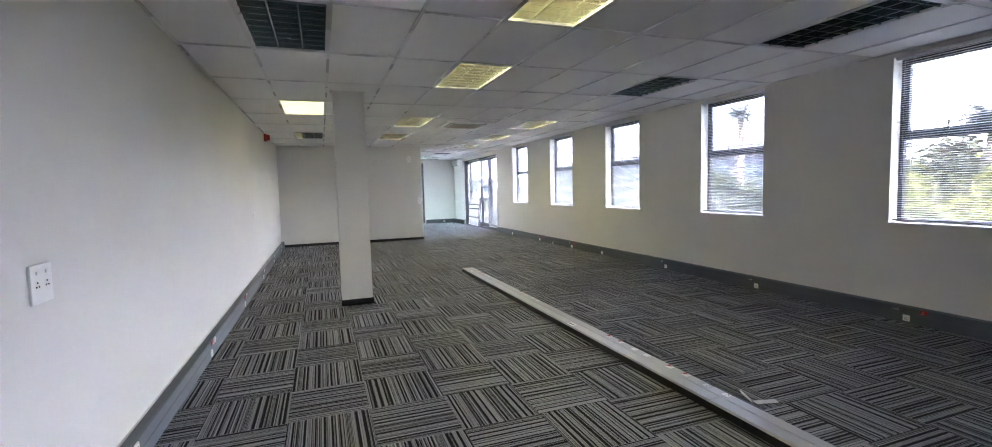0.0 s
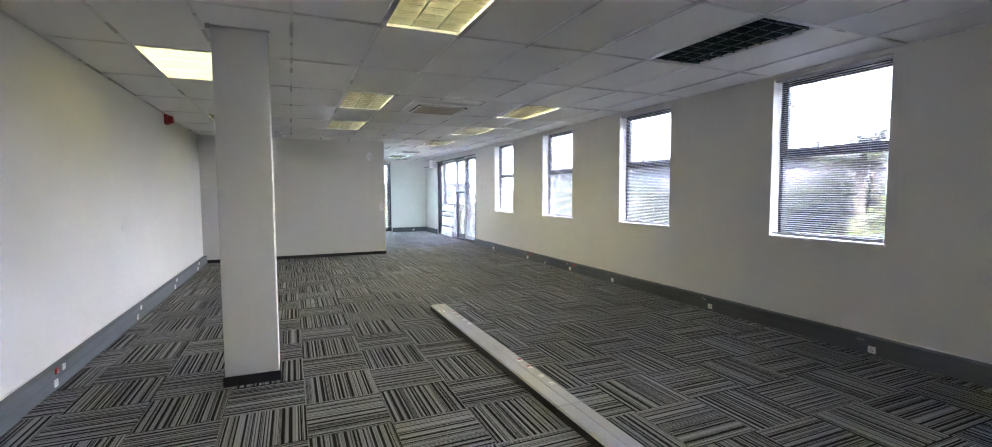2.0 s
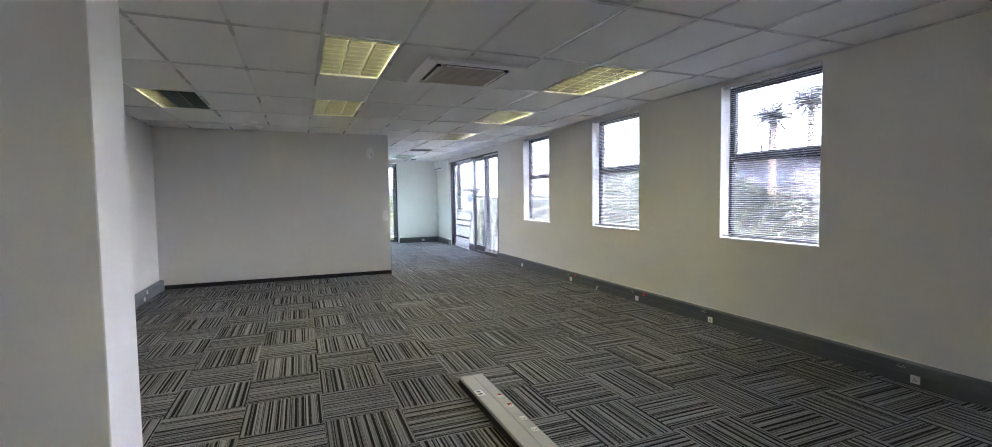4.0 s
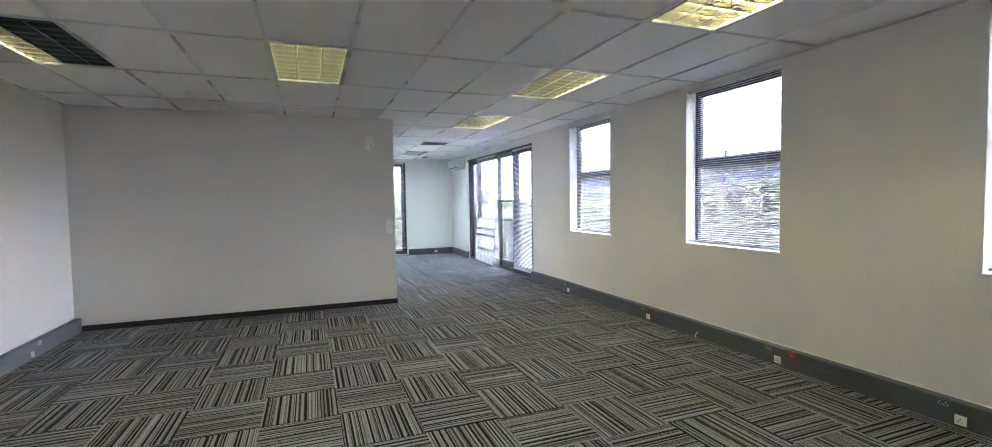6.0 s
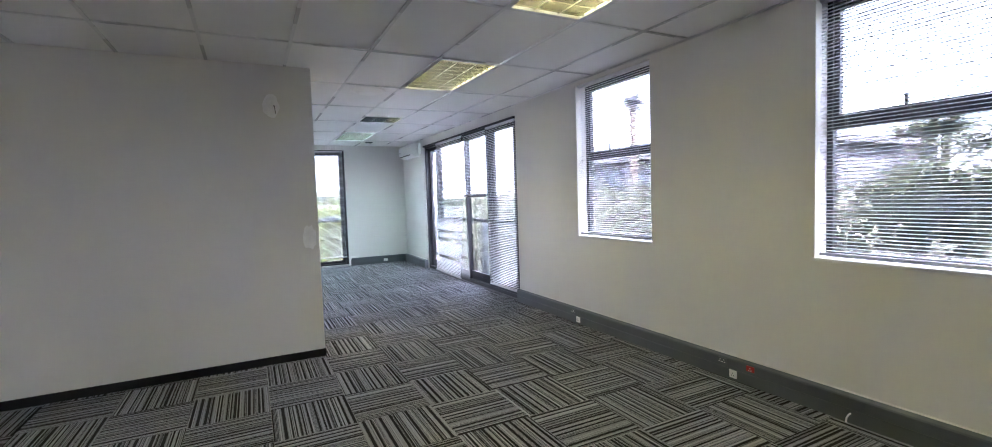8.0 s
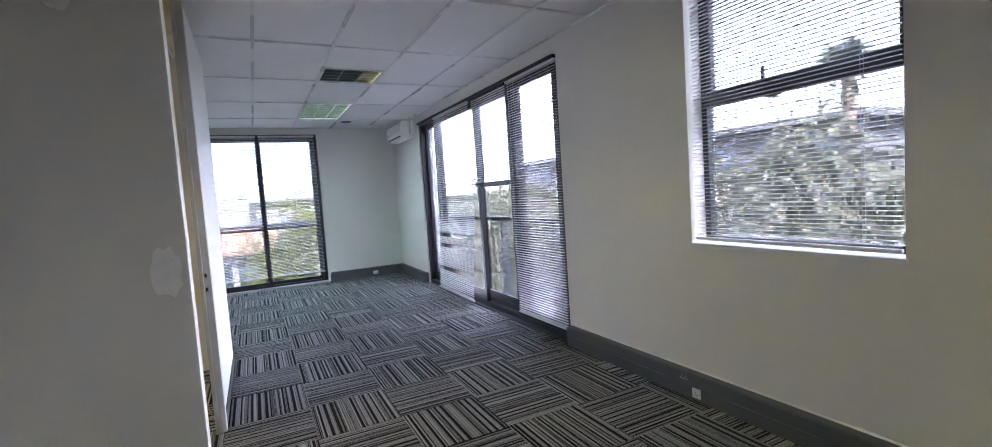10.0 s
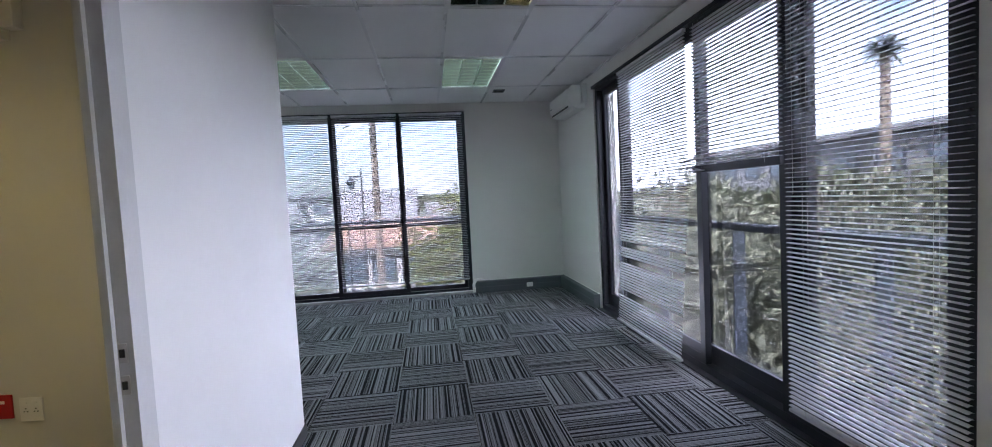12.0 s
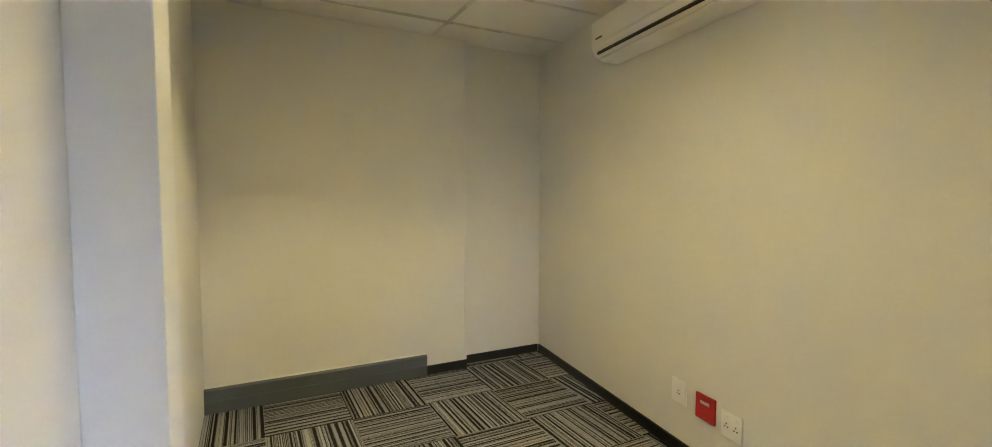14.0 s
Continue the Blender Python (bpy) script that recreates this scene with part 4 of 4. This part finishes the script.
# houses and blocks
def block(x0, y0, x1, y1, top, label, wall=RENDERW, rows=2, side="w", nwin=6):
    t = thing("building", ((x0 + x1) / 2, (y0 + y1) / 2, GZ), label, "building", "buildings outside")
    hx, hy, h = (x1 - x0) / 2, (y1 - y0) / 2, top - GZ
    part("wall", box(B(), -hx, -hy, 0, hx, hy, h), wall, t)
    part("roof", box(B(), -hx - 0.5, -hy - 0.5, h, hx + 0.5, hy + 0.5, h + 0.35), RENDERG, t)
    for r in range(rows):
        z = h - 1.9 - r * 3.0
        for k in range(nwin):
            u = (k + 0.5) / nwin * 2 - 1
            if side == "w":
                w = part("window", box(B(), -hx - 0.05, u * hy - hy / nwin * 0.6, z, -hx - 0.002, u * hy + hy / nwin * 0.6, z + 1.3), DARKALU, t)
                part("pane", box(B(), -hx - 0.06, u * hy - hy / nwin * 0.52, z + 0.08, -hx - 0.051, u * hy + hy / nwin * 0.52, z + 1.22), PANED, w)
            else:
                w = part("window", box(B(), u * hx - hx / nwin * 0.6, -hy - 0.05, z, u * hx + hx / nwin * 0.6, -hy - 0.002, z + 1.3), DARKALU, t)
                part("pane", box(B(), u * hx - hx / nwin * 0.52, -hy - 0.06, z + 0.08, u * hx + hx / nwin * 0.52, -hy - 0.051, z + 1.22), PANED, w)


block(27, 23, 40, 52, 3.6, "long pale flat-roofed office block behind the trees", RENDERG, 2, "w", 11)
block(44, 6, 60, 21, 3.0, "distant pale flat-roofed building", RENDERW, 2, "w", 6)
block(14, 74, 27, 84, 2.6, "white flat-roofed block on the rise", RENDERW, 2, "s", 5)
block(17, 76, 23, 82, 5.2, "white upper storey of a flat-roofed block", RENDERW, 1, "s", 3)
block(-16, 66, -2, 76, 2.2, "pale apartment block in the distance", RENDERW, 3, "s", 6)


def gable_house(x0, y0, x1, y1, eave, ridge, label, roof=ROOF, wall=RENDERW, tiles=True):
    t = thing("house", ((x0 + x1) / 2, (y0 + y1) / 2, GZ), label, "house", "houses outside")
    hx, hy, e, rg = (x1 - x0) / 2, (y1 - y0) / 2, eave - GZ, ridge - GZ
    bm = box(B(), -hx, -hy, 0, hx, hy, e)
    part("wall", bm, wall, t)
    part("gable", prism(B(), [(-hy, e), (hy, e), (0, rg - 0.12)], "x", -hx + 0.01, hx - 0.01), wall, t)
    rf = part("roof", prism(B(), [(-hy - 0.4, e - 0.1), (0, rg), (hy + 0.4, e - 0.1), (hy + 0.4, e - 0.22), (0, rg - 0.12), (-hy - 0.4, e - 0.22)], "x", -hx - 0.3, hx + 0.3), roof, t)
    if tiles:
        n = int((2 * hx + 0.6) / 0.24)
        bm = tube(B(), (0, -hy - 0.4, e - 0.08), (0, 0, rg + 0.02), 0.075, seg=8)
        me = mesh_of("roof_tile_row", bm, roof)
        for k in range(n):
            o = new("roof_tile_row", me)
            o.parent = rf
            o.location = (-hx - 0.2 + k * 0.24, 0, 0)
    for k in range(3):
        u = (k - 1) * hx * 0.6
        w = part("window", box(B(), u - 0.5, -hy - 0.04, e - 1.7, u + 0.5, -hy - 0.002, e - 0.6), DARKALU, t)
        part("pane", box(B(), u - 0.42, -hy - 0.05, e - 1.62, u + 0.42, -hy - 0.041, e - 0.68), PANED, w)


gable_house(-0.6, 34, 3.6, 39.5, -0.30, 0.50, "low house with a red clay tile roof")
gable_house(-2, 43, 2.5, 49, 0.2, 2.2, "white gabled house in the distance", RENDERG, RENDERW, False)
gable_house(3.5, 46, 9, 52, -0.3, 1.2, "white house with a grey roof in the distance", RENDERG, RENDERW, False)
gable_house(-14, 47, -6, 53, 0.0, 1.6, "pale house with a grey roof in the distance", RENDERG, RENDERW, False)

# far ridge
bm = B()
r = random.Random(8)
prev = None
for k in range(41):
    x = -320 + k * 16
    hgt = 3 + 5 * (0.5 + 0.5 * math.sin(k * 0.37)) + r.uniform(0, 1.2)
    cur = (bm.verts.new((x, 300, GZ)), bm.verts.new((x, 300, GZ + hgt)), bm.verts.new((x, 420, GZ + hgt * 1.3)))
    if prev:
        bm.faces.new((prev[0], cur[0], cur[1], prev[1]))
        bm.faces.new((prev[1], cur[1], cur[2], prev[2]))
    prev = cur
tagged(part("backdrop", bm, GRASS), "low wooded ridge on the horizon", "hill", "", "structure")


def street_lamp(x, y, top):
    t = thing("street_lamp", (x, y, GZ), "dark street lamp with a lantern head on a tall post", "street lamp")
    h = top - GZ
    part("post", tube(tube(B(), (0, 0, 0), (0, 0, 0.8), 0.10, 0.07, 10), (0, 0, 0.8), (0, 0, h), 0.045, 0.028, 10), DARKALU, t)
    part("bracket", tube(box(B(), -0.42, -0.018, h - 0.30, 0.0, 0.018, h - 0.26), (-0.30, 0, h - 0.27), (0, 0, h - 0.55), 0.012, seg=6), DARKALU, t)
    part("lantern", tube(B(), (-0.36, 0, h - 0.72), (-0.36, 0, h - 0.48), 0.08, 0.15, 8), PANED, t)
    part("cap", tube(B(), (-0.36, 0, h - 0.479), (-0.36, 0, h - 0.302), 0.19, 0.03, 8), DARKALU, t)


street_lamp(1.30, 30.2, 2.55)
street_lamp(23, 9.2, 2.6)

# ---------------------------------------------------------------- carpet tiles
def tile_mesh():
    bm = B()
    h, z = 0.2488, 0.0
    lo = [bm.verts.new((sx * h, sy * h, -0.0055)) for sx, sy in ((-1, -1), (1, -1), (1, 1), (-1, 1))]
    mid = [bm.verts.new((sx * h, sy * h, z - 0.002)) for sx, sy in ((-1, -1), (1, -1), (1, 1), (-1, 1))]
    hi = [bm.verts.new((sx * (h - 0.002), sy * (h - 0.002), z)) for sx, sy in ((-1, -1), (1, -1), (1, 1), (-1, 1))]
    for a, b in ((lo, mid), (mid, hi)):
        for i in range(4):
            bm.faces.new((a[i], a[(i + 1) % 4], b[(i + 1) % 4], b[i]))
    bm.faces.new(hi)
    uv = bm.loops.layers.uv.new("UVMap")
    for f in bm.faces:
        for l in f.loops:
            l[uv].uv = (l.vert.co.x / 0.5 + 0.5, l.vert.co.y / 0.5 + 0.5)
    return mesh_of("carpet_tile", bm, CARPET)


TM = tile_mesh()
rv, rf, ruv = [], [], []
rc = random.Random(21)
for i in range(-3, 11):
    for j in range(-16, 34):
        x, y = 0.5 + 0.5 * i, 3.5 + 0.5 * j
        if x - 0.25 > XR or x + 0.25 < XL or y + 0.25 < Y0 or y - 0.25 > YF:
            continue
        along = (i + j) % 2 == 0
        if 0 <= i <= 7 and -5 <= j <= 31 and x + 0.25 < XR and y + 0.25 < YF:
            o = new("carpet_tile", TM)
            o.parent = floor
            o.location = (x, y, rc.uniform(-0.0006, 0.0006))
            o.rotation_euler = (0, 0, radians((0 if along else 90) + rc.choice((0, 180)) + rc.uniform(-0.15, 0.15)))
            continue
        x0, x1, y0, y1 = max(x - 0.249, XL), min(x + 0.249, XR), max(y - 0.249, Y0), min(y + 0.249, YF)
        n = len(rv)
        rv += [(x0, y0, 0), (x1, y0, 0), (x1, y1, 0), (x0, y1, 0), (x0, y0, -0.005), (x1, y0, -0.005), (x1, y1, -0.005), (x0, y1, -0.005)]
        fl = [(0, 1, 2, 3), (0, 4, 5, 1), (1, 5, 6, 2), (2, 6, 7, 3), (3, 7, 4, 0)]
        for f in fl:
            rf.append([n + q for q in f])
            for q in f:
                u, v = (rv[n + q][0] - x) / 0.5 + 0.5, (rv[n + q][1] - y) / 0.5 + 0.5
                ruv += [u, v] if along else [v, u]
me = bpy.data.meshes.new("carpet_tiles")
me.from_pydata(rv, [], rf)
me.uv_layers.new(name="UVMap").data.foreach_set("uv", ruv)
me.materials.append(CARPETJ)
rest = tagged(new("carpet_edge_tiles", me), "striped grey carpet tiles along the walls", "", "", "stuff")
rest.parent = floor
